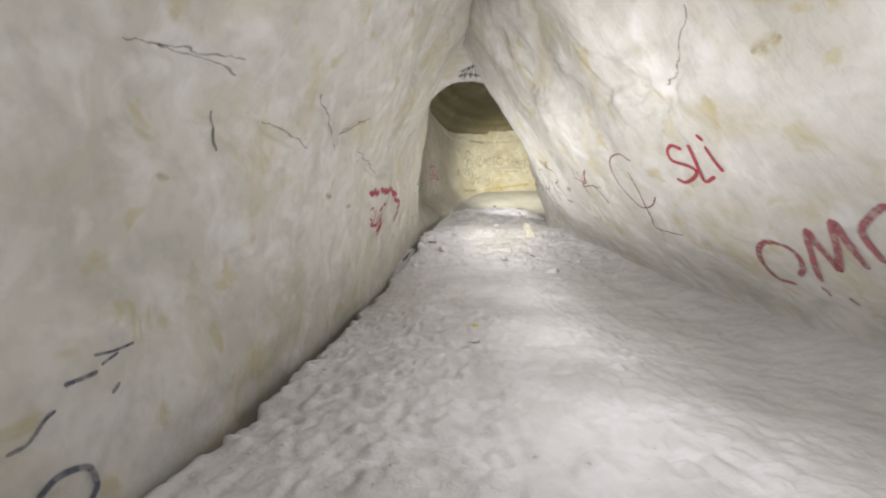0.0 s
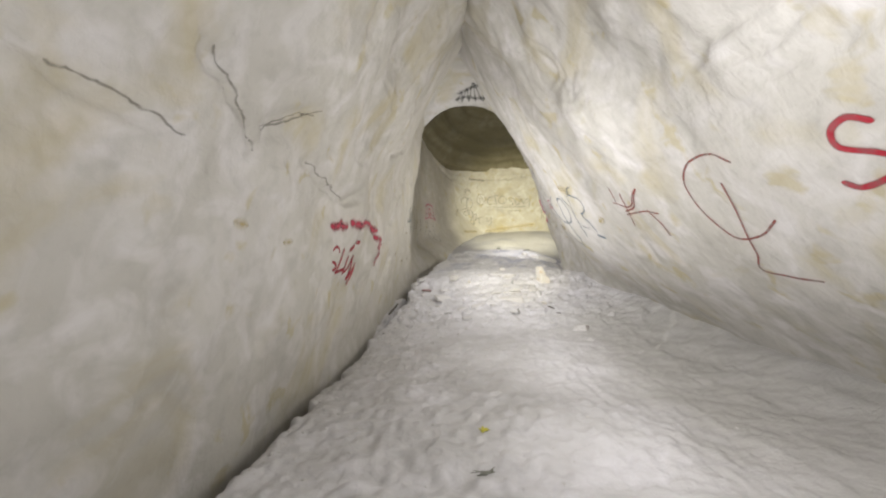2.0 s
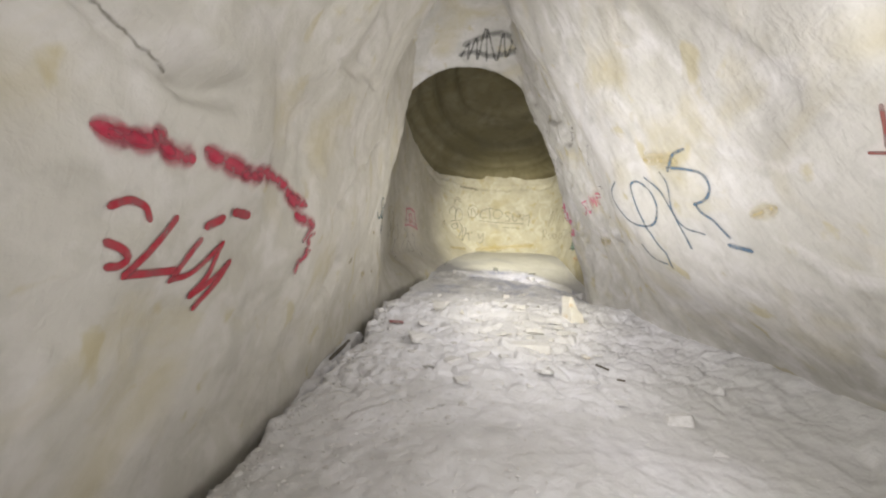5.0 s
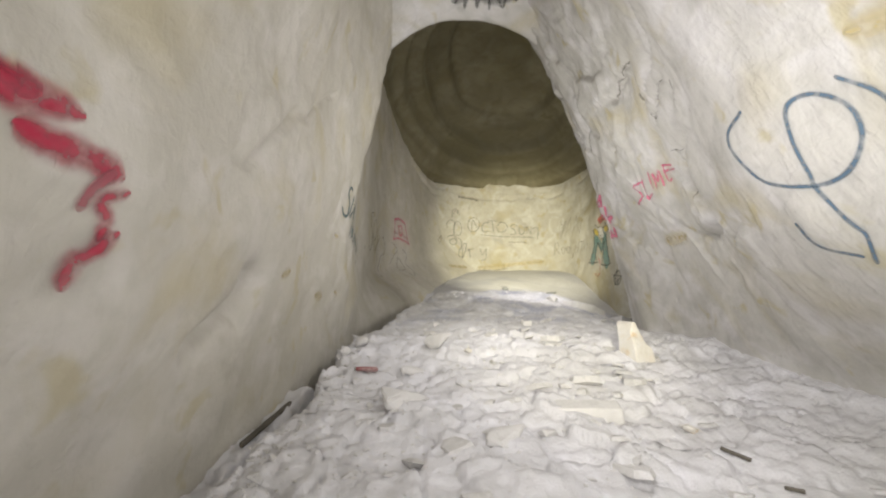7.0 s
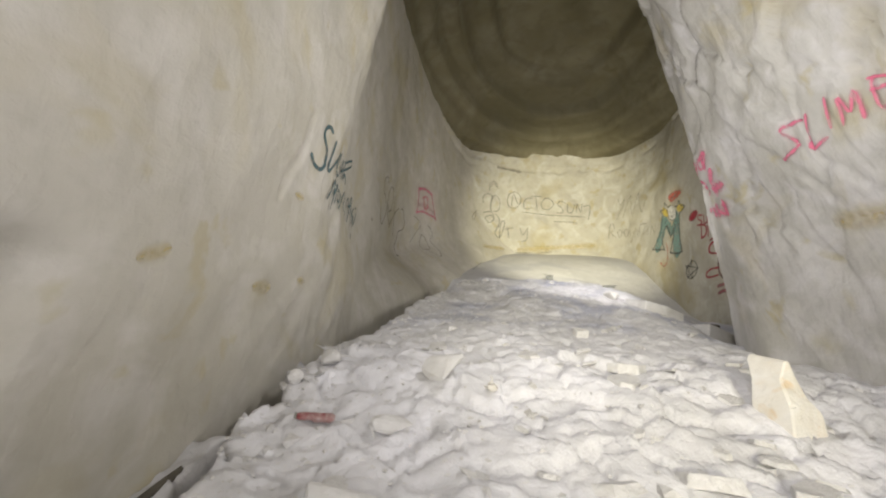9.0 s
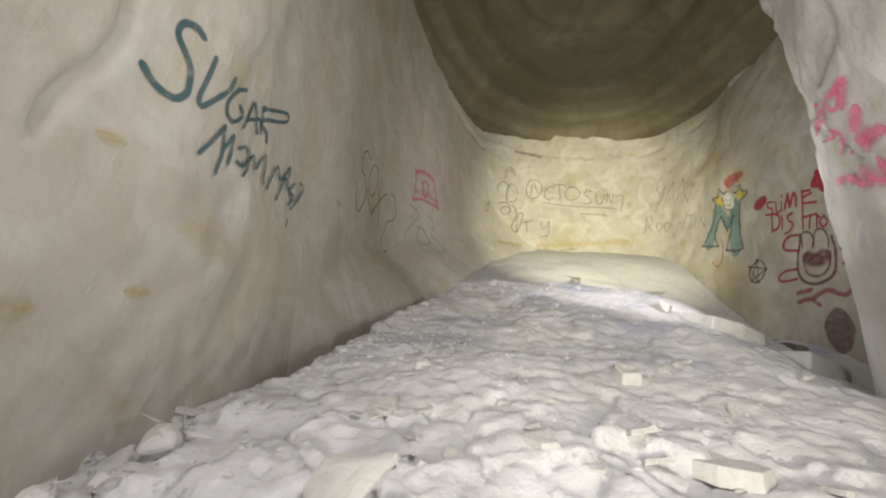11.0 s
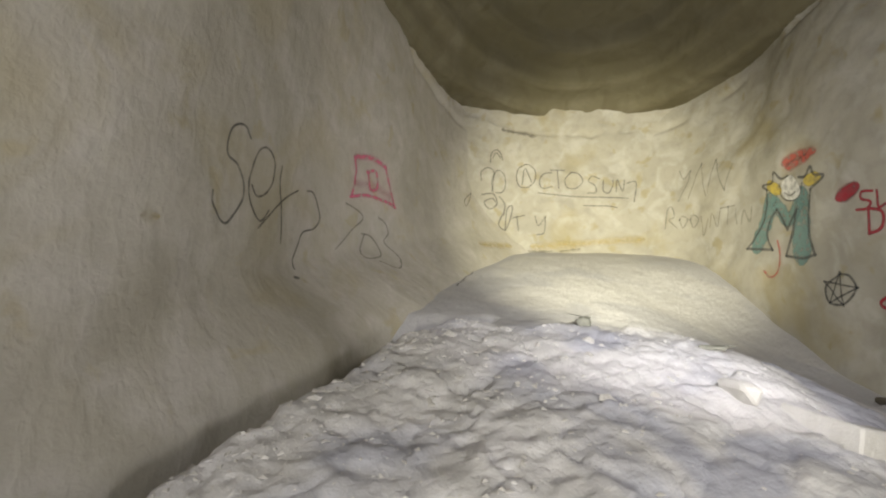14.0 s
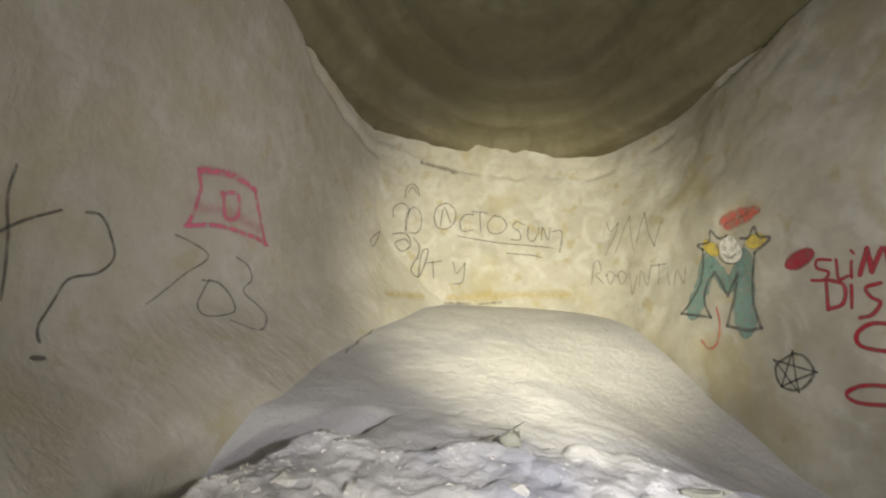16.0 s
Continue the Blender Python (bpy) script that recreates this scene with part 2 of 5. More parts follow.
def floor_z(x, y):
    x, y = np.asarray(x, float), np.asarray(y, float)
    z = base_z(y)
    edge = np.interp(y, EDGE_Y, EDGE_X) + 0.06 * fbm(y * 2.2, y * 0 + 4, 3, 3) + 0.03 * fbm(y * 9, x * 3, 7, 2)
    drop = 1.1 - 0.92 * smooth(8.2, 9.2, y) * smooth(12.0, 11.2, y) - 0.35 * smooth(14.6, 15.8, y)
    z = z - drop * smooth(0.02, -0.05, x - edge) * smooth(16.9, 16.0, y)
    z = z - 0.9 * np.exp(-((x - edge + 0.085) / (0.055 + 0.025 * value(y * 2.7, y * 0 + 2, 6))) ** 2) * smooth(16.9, 16.2, y) * smooth(-0.5, 1.0, y)
    z = z - 0.68 * smooth(2.6, 5.0, x) * smooth(11.5, 14, y) * smooth(20, 17, y)
    z = z - 0.10 * smooth(1.2, 2.6, x) * smooth(9.5, 7, y) + 0.22 * smooth(3.0, 4.2, x) * smooth(12.5, 10.5, y)
    z = z - 0.16 * smooth(16.1, 16.45, y + 0.25 * fbm(x * 1.2, y * 0.3, 5, 2)) * smooth(20.5, 17.5, y)
    rim = np.interp(x, [1.6, 2.24, 3.03, 3.59, 4.2], [7.4, 7.53, 7.87, 8.45, 9.4]) + 0.05 * fbm(x * 5, y * 5, 4, 3)
    z = z + 0.06 * smooth(0.05, -0.05, y - rim) * smooth(1.8, 2.4, x) * smooth(4.5, 7.0, y)
    rubble = smooth(8.3, 10.0, y) * smooth(16.8, 15.8, y)
    lumps = 0.030 * fbm(x * 1.1, y * 1.1, 6, 2) + 0.014 * fbm(x * 4, y * 4, 7, 2)
    prints = smooth(7.6, 5.8, y + 0.4 * value(x, y, 3)) * smooth(2.3, 1.7, x)
    lumps = lumps + 0.034 * prints * np.abs(fbm(x * 6.5, y * 6.5, 10, 2)) + 0.006 * fbm(x * 12, y * 12, 11, 1)
    crumbs = smooth(9.5, 7.5, y) * (0.3 + 0.7 * smooth(2.8, 1.8, x)) * (0.02 * np.abs(fbm(x * 9, y * 9, 9, 2)) + 0.016 * np.abs(fbm(x * 2.3, y * 2.3, 2, 2)))
    lumps = lumps + crumbs
    big, split = slabs(x * 2.4 + 0.5 * y, y * 3.0, 3, 0.04)
    small, chip = slabs(x * 6.5, y * 7.5 + 0.7 * x, 8, 0.07)
    fine, _ = slabs(x * 14, y * 15, 5, 0.1)
    plates = 0.06 * big - 0.045 * split + 0.028 * small - 0.01 * chip + 0.008 * fine
    return z + lumps * (1 - 0.6 * smooth(16.4, 17.2, y)) + rubble * ((1 - 0.6 * smooth(11.8, 12.8, y)) * plates + 0.010 * fbm(x * 13, y * 13, 5, 2))


def ceiling_z(x, y):
    x, y = np.asarray(x, float), np.asarray(y, float)
    tunnel = np.interp(y, [-5, 7, 9.5, 10.8, 12.2, 12.6], [5.35, 5.55, 6.35, 6.5, 6.12, 6.2]) - np.interp(y, [9, 11, 12.2], [0.1, 0.3, 0.46]) * (x - 0.92) ** 2
    near, far = np.interp(y, [12, 15, 16.2, 17, 17.9, 19.2, 20.8], [-0.6, -0.55, -0.42, -0.28, 0.0, 0.35, 1.3]), 5.25
    r = (np.abs((2 * x - near - far) / (far - near)) ** 2.6 + np.abs((y - 16.3) / 4.35) ** 2.6) ** (1 / 2.6)
    dome = 6.92 + 1.7 * (1 - np.clip(r, 0, 1.03) ** 2.2)
    k = dome * 2.5 + 0.3 * fbm(x * 0.5, y * 0.5, 4, 2)
    dome = dome + 0.29 * (np.floor(k) + smooth(0.3, 0.62, k - np.floor(k)) - k) * smooth(1.0, 0.9, r)
    t = smooth(12.25, 12.75, y)
    return tunnel * (1 - t) + dome * t + (0.05 - 0.02 * t) * fbm(x * 0.9, y * 0.9, 8, 4) + 0.014 * fbm(x * 6, y * 6, 11, 2)


# ---- materials ----


def material(name, colours, patch=0.6, stain=None, stain_size=0.9, stain_cut=0.62, rough=0.9, relief=0.5, picks=0.0, dirt=0.0, dirt_colour=(0.3, 0.29, 0.3), tread=False, tan=False, chips=0.0, level_bands=0.0):
    """Soft pale rock: two tones in large patches, fine grain, stains, pick marks and a rough relief."""
    m = bpy.data.materials.new(name)
    m.use_nodes = True
    nodes, link = m.node_tree.nodes, m.node_tree.links.new
    bsdf = nodes["Principled BSDF"]
    bsdf.inputs["Roughness"].default_value = rough
    bsdf.inputs["Specular IOR Level"].default_value = 0.2
    where = nodes.new("ShaderNodeTexCoord").outputs["Object"]

    def grain(scale, detail=4.0, distort=0.0, stretch=None, turn=(0, 0, 0)):
        n = nodes.new("ShaderNodeTexNoise")
        n.inputs["Scale"].default_value, n.inputs["Detail"].default_value, n.inputs["Distortion"].default_value = scale, detail, distort
        if stretch:
            p = nodes.new("ShaderNodeMapping")
            p.inputs["Scale"].default_value, p.inputs["Rotation"].default_value = stretch, turn
            link(where, p.inputs[0])
            link(p.outputs[0], n.inputs["Vector"])
        else:
            link(where, n.inputs["Vector"])
        return n.outputs["Fac"]

    def ramp(fac, a, b):
        r = nodes.new("ShaderNodeMapRange")
        r.inputs["From Min"].default_value, r.inputs["From Max"].default_value = a, b
        link(fac, r.inputs["Value"])
        return r.outputs["Result"]

    def mix(fac, a, b, strength=1.0):
        n = nodes.new("ShaderNodeMix")
        n.data_type = "RGBA"
        if strength != 1.0:
            k = nodes.new("ShaderNodeMath")
            k.operation = "MULTIPLY"
            k.inputs[1].default_value = strength
            link(fac, k.inputs[0])
            fac = k.outputs[0]
        link(fac, n.inputs["Factor"])
        for socket, c in ((n.inputs["A"], a), (n.inputs["B"], b)):
            if isinstance(c, tuple):
                socket.default_value = (*c, 1)
            else:
                link(c, socket)
        return n.outputs["Result"]

    c = mix(ramp(grain(patch, 5, 0.6), 0.36, 0.64), colours[0], colours[1])
    c = mix(ramp(grain(2.6, 6, 0.8), 0.47, 0.68), c, colours[2], 0.7)
    c = mix(ramp(grain(1.5, 7, 1.6), 0.52, 0.72), c, tuple(0.74 * k for k in colours[1]), 0.45)
    c = mix(ramp(grain(9.0, 7), 0.5, 0.8), c, tuple(0.72 * k for k in colours[1]), 0.35)
    if stain:
        c = mix(ramp(grain(stain_size, 6, 1.2), stain_cut - 0.04, stain_cut + 0.14), c, stain, 0.5)
        c = mix(ramp(grain(stain_size * 3.3, 3, 0.4), stain_cut + 0.04, stain_cut + 0.12), c, stain, 0.5)
    # darker level bands from noise stretched across the rock
    if level_bands:
        c = mix(ramp(grain(1.0, 3, 0.4, (0.12, 0.12, 3.4)), 0.42, 0.6), c, tuple(0.55 * k for k in colours[0]), level_bands)
    if tan:
        along = nodes.new("ShaderNodeSeparateXYZ")
        link(where, along.inputs[0])
        c = mix(ramp(along.outputs["Y"], 4.0, 10.5), c, (0.39, 0.355, 0.265), 0.42)
    if tread:
        apart = nodes.new("ShaderNodeSeparateXYZ")
        link(where, apart.inputs[0])

        def times(a, b):
            k = nodes.new("ShaderNodeMath")
            k.operation = "MULTIPLY"
            link(a, k.inputs[0])
            link(b, k.inputs[1])
            return k.outputs[0]

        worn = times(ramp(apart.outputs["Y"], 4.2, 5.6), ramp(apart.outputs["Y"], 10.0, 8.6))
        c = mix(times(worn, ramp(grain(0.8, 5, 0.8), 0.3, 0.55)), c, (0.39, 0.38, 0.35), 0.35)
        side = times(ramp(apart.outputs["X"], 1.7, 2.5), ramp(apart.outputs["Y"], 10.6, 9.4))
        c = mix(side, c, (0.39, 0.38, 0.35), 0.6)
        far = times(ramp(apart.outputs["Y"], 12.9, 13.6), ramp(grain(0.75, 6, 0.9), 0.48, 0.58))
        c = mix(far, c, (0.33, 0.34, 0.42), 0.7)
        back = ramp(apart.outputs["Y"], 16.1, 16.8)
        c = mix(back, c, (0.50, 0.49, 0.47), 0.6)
    if dirt:
        c = mix(ramp(grain(1.1, 7, 1.5), 0.6, 0.72), c, dirt_colour, dirt)
    link(c, bsdf.inputs["Base Color"])
    h = nodes.new("ShaderNodeMath")
    h.operation = "MULTIPLY_ADD"
    h.inputs[1].default_value = 0.2
    link(grain(70, 3), h.inputs[0])
    link(grain(14, 6, 0.5), h.inputs[2])
    height = h.outputs[0]
    if picks:
        k = nodes.new("ShaderNodeMath")
        k.operation = "MULTIPLY_ADD"
        k.inputs[1].default_value = picks
        link(ramp(grain(1.0, 3, 0.3, (2.5, 9, 4), (0.8, 0, 0)), 0.45, 0.65), k.inputs[0])
        link(height, k.inputs[2])
        height = k.outputs[0]
    if chips:
        bend = nodes.new("ShaderNodeTexNoise")
        bend.inputs["Scale"].default_value, bend.inputs["Detail"].default_value = 5.0, 3.0
        link(where, bend.inputs["Vector"])
        shift = nodes.new("ShaderNodeVectorMath")
        shift.operation = "MULTIPLY_ADD"
        shift.inputs[1].default_value = (0.25, 0.25, 0.25)
        link(bend.outputs["Color"], shift.inputs[0])
        link(where, shift.inputs[2])
        for scale, deep in ((4.5, chips), (11.0, 0.6 * chips)):
            cells = nodes.new("ShaderNodeTexVoronoi")
            cells.inputs["Scale"].default_value = scale
            link(shift.outputs[0], cells.inputs["Vector"])
            grey = nodes.new("ShaderNodeRGBToBW")
            link(cells.outputs["Color"], grey.inputs[0])
            k = nodes.new("ShaderNodeMath")
            k.operation = "MULTIPLY_ADD"
            k.inputs[1].default_value = deep
            link(grey.outputs[0], k.inputs[0])
            link(height, k.inputs[2])
            height = k.outputs[0]
    b = nodes.new("ShaderNodeBump")
    b.inputs["Strength"].default_value, b.inputs["Distance"].default_value = relief, 0.02
    link(height, b.inputs["Height"])
    link(b.outputs["Normal"], bsdf.inputs["Normal"])
    return m


def paint(name, colour, soft=0.35, cover=0.9, patchy=0.5):
    """Spray paint or marker soaked into rough stone: thin towards the stroke's rim and uneven in strength."""
    m = bpy.data.materials.new(name)
    m.use_nodes = True
    nodes, link = m.node_tree.nodes, m.node_tree.links.new
    bsdf, out = nodes["Principled BSDF"], nodes["Material Output"]
    bsdf.inputs["Roughness"].default_value = 0.8
    where = nodes.new("ShaderNodeTexCoord")
    n = nodes.new("ShaderNodeTexNoise")
    n.inputs["Scale"].default_value, n.inputs["Detail"].default_value = 16, 6
    link(where.outputs["Object"], n.inputs["Vector"])
    r = nodes.new("ShaderNodeValToRGB")
    r.color_ramp.elements[0].position, r.color_ramp.elements[1].position = 0.35, 0.75
    r.color_ramp.elements[0].color = (*colour, 1)
    r.color_ramp.elements[1].color = (*[min(1, 0.8 * k + 0.06) for k in colour], 1)
    link(n.outputs["Fac"], r.inputs[0])
    link(r.outputs[0], bsdf.inputs["Base Color"])
    across = nodes.new("ShaderNodeSeparateXYZ")
    link(where.outputs["UV"], across.inputs[0])
    rim = nodes.new("ShaderNodeMapRange")
    rim.interpolation_type = "SMOOTHSTEP"
    rim.inputs["From Min"].default_value, rim.inputs["From Max"].default_value = 1.0, 1.0 - soft
    rim.inputs["To Max"].default_value = cover
    link(across.outputs["X"], rim.inputs["Value"])
    gaps = nodes.new("ShaderNodeMapRange")
    gaps.inputs["From Min"].default_value, gaps.inputs["From Max"].default_value = 0.72, 0.45
    gaps.inputs["To Min"].default_value = 1 - patchy
    link(n.outputs["Fac"], gaps.inputs["Value"])
    k = nodes.new("ShaderNodeMath")
    k.operation = "MULTIPLY"
    link(rim.outputs[0], k.inputs[0])
    link(gaps.outputs[0], k.inputs[1])
    clear, both = nodes.new("ShaderNodeBsdfTransparent"), nodes.new("ShaderNodeMixShader")
    link(k.outputs[0], both.inputs[0])
    link(clear.outputs[0], both.inputs[1])
    link(bsdf.outputs[0], both.inputs[2])
    link(both.outputs[0], out.inputs["Surface"])
    return m


RED = paint("crimson_paint", (0.30, 0.008, 0.022), 0.5, 0.96, 0.35)
SPRAY = paint("crimson_spray", (0.33, 0.012, 0.04), 1.0, 1.0, 0.6)
OLDRED = paint("dull_red_paint", (0.30, 0.06, 0.08), 0.6, 0.75, 0.6)
BROWN = paint("brown_red_marker", (0.22, 0.05, 0.04), 0.4, 0.8)
NAVY = paint("navy_paint", (0.05, 0.06, 0.12), 0.6, 0.75, 0.6)
BLUE = paint("blue_paint", (0.06, 0.125, 0.20), 0.7, 0.76, 0.6)
TEAL = paint("dark_teal_paint", (0.03, 0.085, 0.095), 0.5, 0.9, 0.4)
INK = paint("black_marker", (0.07, 0.07, 0.066), 0.7, 0.72)
FADED = paint("grey_marker", (0.12, 0.12, 0.11), 0.8, 0.6, 0.6)
FAINT = paint("faint_grey_marker", (0.15, 0.155, 0.14), 0.8, 0.42, 0.7)
FAINTPINK = paint("faint_pink_marker", (0.62, 0.20, 0.24), 1.0, 0.35, 0.7)
PINK = paint("pink_spray", (0.74, 0.14, 0.26), 0.9, 0.72, 0.75)
AQUA = paint("aqua_paint", (0.14, 0.25, 0.23), 0.25, 0.7, 0.4)
YELLOW = paint("yellow_paint", (0.55, 0.42, 0.06), 0.3, 0.85)
WHITE = paint("white_paint", (0.75, 0.74, 0.70), 0.2, 0.8)
FLAME = paint("flame_paint", (0.52, 0.10, 0.07), 0.7, 0.7, 0.6)
PLUM = paint("plum_paint", (0.14, 0.035, 0.04), 0.6, 0.8)
PALEBLUE = paint("pale_blue_paint", (0.22, 0.30, 0.38), 0.4, 0.8)
MOSS = paint("moss_paint", (0.36, 0.34, 0.08), 0.5, 0.8)
MAROON = paint("maroon_paint", (0.16, 0.08, 0.085), 0.15, 0.62, 0.3)
# shade inside cracks, laid on as soft dark strokes
GAP = paint("crack_shade", (0.17, 0.15, 0.115), 1.0, 0.6, 0.8)
OCHRE = paint("ochre_seam", (0.52, 0.42, 0.18), 1.0, 0.48, 0.75)
CHALK = material("chalk_wall", ((0.50, 0.485, 0.455), (0.40, 0.385, 0.345), (0.58, 0.565, 0.56)), stain=(0.36, 0.30, 0.13), stain_cut=0.58, picks=0.42, relief=0.42, chips=0.16)
TAN = material("tan_chalk_wall", ((0.50, 0.485, 0.455), (0.40, 0.385, 0.345), (0.58, 0.565, 0.56)), stain=(0.36, 0.30, 0.13), stain_cut=0.58, picks=0.4, relief=0.42, tan=True, chips=0.16)
SANDY = material("yellow_wall", ((0.42, 0.395, 0.325), (0.34, 0.322, 0.27), (0.48, 0.465, 0.42)), stain=(0.30, 0.25, 0.11), stain_cut=0.58, picks=0.05, relief=0.17)
OLIVE = material("olive_ceiling", ((0.152, 0.134, 0.077), (0.20, 0.18, 0.12), (0.13, 0.114, 0.068)), stain=(0.11, 0.095, 0.045), patch=0.9, relief=0.4, level_bands=0.45)
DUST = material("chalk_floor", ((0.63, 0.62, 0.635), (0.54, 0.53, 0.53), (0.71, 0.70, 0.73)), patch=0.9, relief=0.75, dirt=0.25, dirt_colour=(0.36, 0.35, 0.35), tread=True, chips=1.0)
STONE = material("chalk_stone", ((0.60, 0.585, 0.57), (0.52, 0.505, 0.48), (0.66, 0.65, 0.65)), patch=3.0, relief=0.6)

# ---- large structure ----


def sheet(name, points, mat, label, category, thick, smooth_faces=True):
    """A structure piece from a grid of places, backed by rock of some thickness."""
    n, k = points.shape[:2]
    i = np.arange(n * k).reshape(n, k)
    faces = np.stack([i[:-1, :-1], i[1:, :-1], i[1:, 1:], i[:-1, 1:]], -1).reshape(-1, 4)
    me = bpy.data.meshes.new(name)
    me.vertices.add(n * k)
    me.vertices.foreach_set("co", points.reshape(-1))
    me.loops.add(faces.size)
    me.loops.foreach_set("vertex_index", faces.reshape(-1))
    me.polygons.add(len(faces))
    me.polygons.foreach_set("loop_start", np.arange(len(faces)) * 4)
    me.polygons.foreach_set("use_smooth", np.full(len(faces), smooth_faces))
    me.update(calc_edges=True)
    me.materials.append(mat)
    ob = new(name, me)
    solid = ob.modifiers.new("thickness", "SOLIDIFY")
    solid.thickness, solid.offset = abs(thick), 1 if thick > 0 else -1
    return tagged(ob, label, category, kind="structure")


def wall_points(fn, ys, hs):
    y, h = np.meshgrid(ys, hs, indexing="ij")
    z = base_z(y) + h
    return np.stack([fn(y, z), y, z], -1)


HS = np.r_[np.arange(-1.9, -0.5, 0.1), np.arange(-0.5, 4.6, 0.04), np.arange(4.6, 7.7, 0.06)]
YS = np.r_[np.arange(-4.6, 9.2, 0.045), np.arange(9.2, 13.9, 0.022), np.arange(13.9, 21.55, 0.045)]
SPLIT = int(np.searchsorted(YS, 13.6))
LEFT_PTS, RIGHT_PTS = wall_points(left_x, YS, HS), wall_points(right_x, YS, HS)
sheet("wall_left", LEFT_PTS, TAN, "pale hewn chalk wall leaning in over the rubble floor", "wall", -0.3)
sheet("wall_right", RIGHT_PTS[:SPLIT + 1], CHALK, "pale hewn chalk wall sloping in over the passage", "wall", 0.3)
sheet("wall_chamber", RIGHT_PTS[SPLIT:], SANDY, "yellowish smooth chamber wall covered in drawings", "wall", 0.3)
gx, gz = np.meshgrid(np.arange(-1.5, 7.0, 0.05), np.arange(2.4, 9.5, 0.05), indexing="ij")
END_PTS = np.stack([gx, end_y(gx, gz), gz], -1)
sheet("wall_end", END_PTS, SANDY, "yellowish end wall of the chamber with marker writing", "wall", -0.3)
# unseen wall, added to close the passage behind the start
bx, bz = np.meshgrid(np.arange(-3.5, 6.0, 0.1), np.arange(-1.5, 7.5, 0.1), indexing="ij")
sheet("wall_back_added", np.stack([bx, -4.3 + 0.1 * fbm(bx, bz, 3, 4), bz], -1), CHALK, "added unseen chalk wall closing the passage behind", "wall", 0.3)
cx, cy = np.meshgrid(np.arange(-3.2, 6.8, 0.06), np.arange(-4.6, 12.4, 0.06), indexing="ij")
ROOF_PTS = np.stack([cx, cy, ceiling_z(cx, cy)], -1)
sheet("ceiling_passage", ROOF_PTS, CHALK, "pale chalk roof of the narrow passage", "ceiling", 0.3)
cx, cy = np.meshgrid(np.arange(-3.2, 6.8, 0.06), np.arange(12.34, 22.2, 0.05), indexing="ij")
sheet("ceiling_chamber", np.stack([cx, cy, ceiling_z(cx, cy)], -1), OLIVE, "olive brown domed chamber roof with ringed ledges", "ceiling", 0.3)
FX = np.r_[np.arange(-2.9, -1.7, 0.06), np.arange(-1.7, 3.4, 0.024), np.arange(3.4, 6.25, 0.05)]
FY = np.r_[np.arange(-4.6, 1.0, 0.06), np.arange(1.0, 7.6, 0.035), np.arange(7.6, 16.9, 0.024), np.arange(16.9, 21.95, 0.045)]
fx, fy = np.meshgrid(FX, FY, indexing="ij")
FLOOR_PTS = np.stack([fx, fy, floor_z(fx, fy)], -1)
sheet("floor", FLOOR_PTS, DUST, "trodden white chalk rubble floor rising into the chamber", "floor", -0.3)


def bilinear(g, u, v):
    u, v = np.clip(u, 0, g.shape[0] - 1.001), np.clip(v, 0, g.shape[1] - 1.001)
    iu, iv = u.astype(int), v.astype(int)
    fu, fv = u - iu, v - iv
    return (g[iu, iv] * (1 - fu) + g[iu + 1, iv] * fu) * (1 - fv) + (g[iu, iv + 1] * (1 - fu) + g[iu + 1, iv + 1] * fu) * fv


def on_surface(kind, a, b):
    """Places on a wall (L, R: along and up), the end wall (E: across and up), the floor or the roof (F, C: across and along)."""
    a, b = np.asarray(a, float), np.asarray(b, float)
    if kind in "LR":
        g = (LEFT_PTS if kind == "L" else RIGHT_PTS)[..., 0]
        return np.stack([bilinear(g, np.interp(a, YS, np.arange(len(YS))), np.interp(b - base_z(a), HS, np.arange(len(HS)))), a, b], -1)
    if kind == "E":
        return np.stack([a, bilinear(END_PTS[..., 1], (a + 1.5) / 0.05, (b - 2.4) / 0.05), b], -1)
    if kind == "F":
        return np.stack([a, b, bilinear(FLOOR_PTS[..., 2], np.interp(a, FX, np.arange(len(FX))), np.interp(b, FY, np.arange(len(FY))))], -1)
    return np.stack([a, b, bilinear(ROOF_PTS[..., 2], (a + 3.2) / 0.06, (b + 4.6) / 0.06)], -1)


FACING = {"L": (1, 0, 0), "R": (-1, 0, 0), "E": (0, -1, 0), "F": (0, 0, 1), "C": (0, 0, -1)}
FLAT = {"L": (1, 2), "R": (1, 2), "E": (0, 2), "F": (0, 1), "C": (0, 1)}


def normal_on(kind, a, b):
    e = 0.06
    n = np.cross(on_surface(kind, a + e, b) - on_surface(kind, a - e, b), on_surface(kind, a, b + e) - on_surface(kind, a, b - e))
    n /= np.linalg.norm(n, axis=-1, keepdims=True)
    return n * np.sign(n @ np.array(FACING[kind], float))[:, None]


def stroke_points(pts, step=0.02):
    """A smooth line through the points of a stroke, evenly stepped."""
    p = np.array(pts, float)
    if len(p) > 2:
        q = np.vstack([2 * p[0] - p[1], p, 2 * p[-1] - p[-2]])
        t = np.linspace(0, 1, 12, endpoint=False)[:, None]
        p = np.vstack([0.5 * (2 * b + (c - a) * t + (2 * a - 5 * b + 4 * c - d) * t ** 2 + (3 * b - a - 3 * c + d) * t ** 3)
                       for a, b, c, d in zip(q, q[1:], q[2:], q[3:])] + [p[-1:]])
    s = np.r_[0, np.cumsum(np.linalg.norm(np.diff(p, axis=0), axis=1))]
    n = max(2, int(s[-1] / step) + 1)
    at = np.linspace(0, s[-1], n)
    return np.stack([np.interp(at, s, p[:, 0]), np.interp(at, s, p[:, 1])], -1)


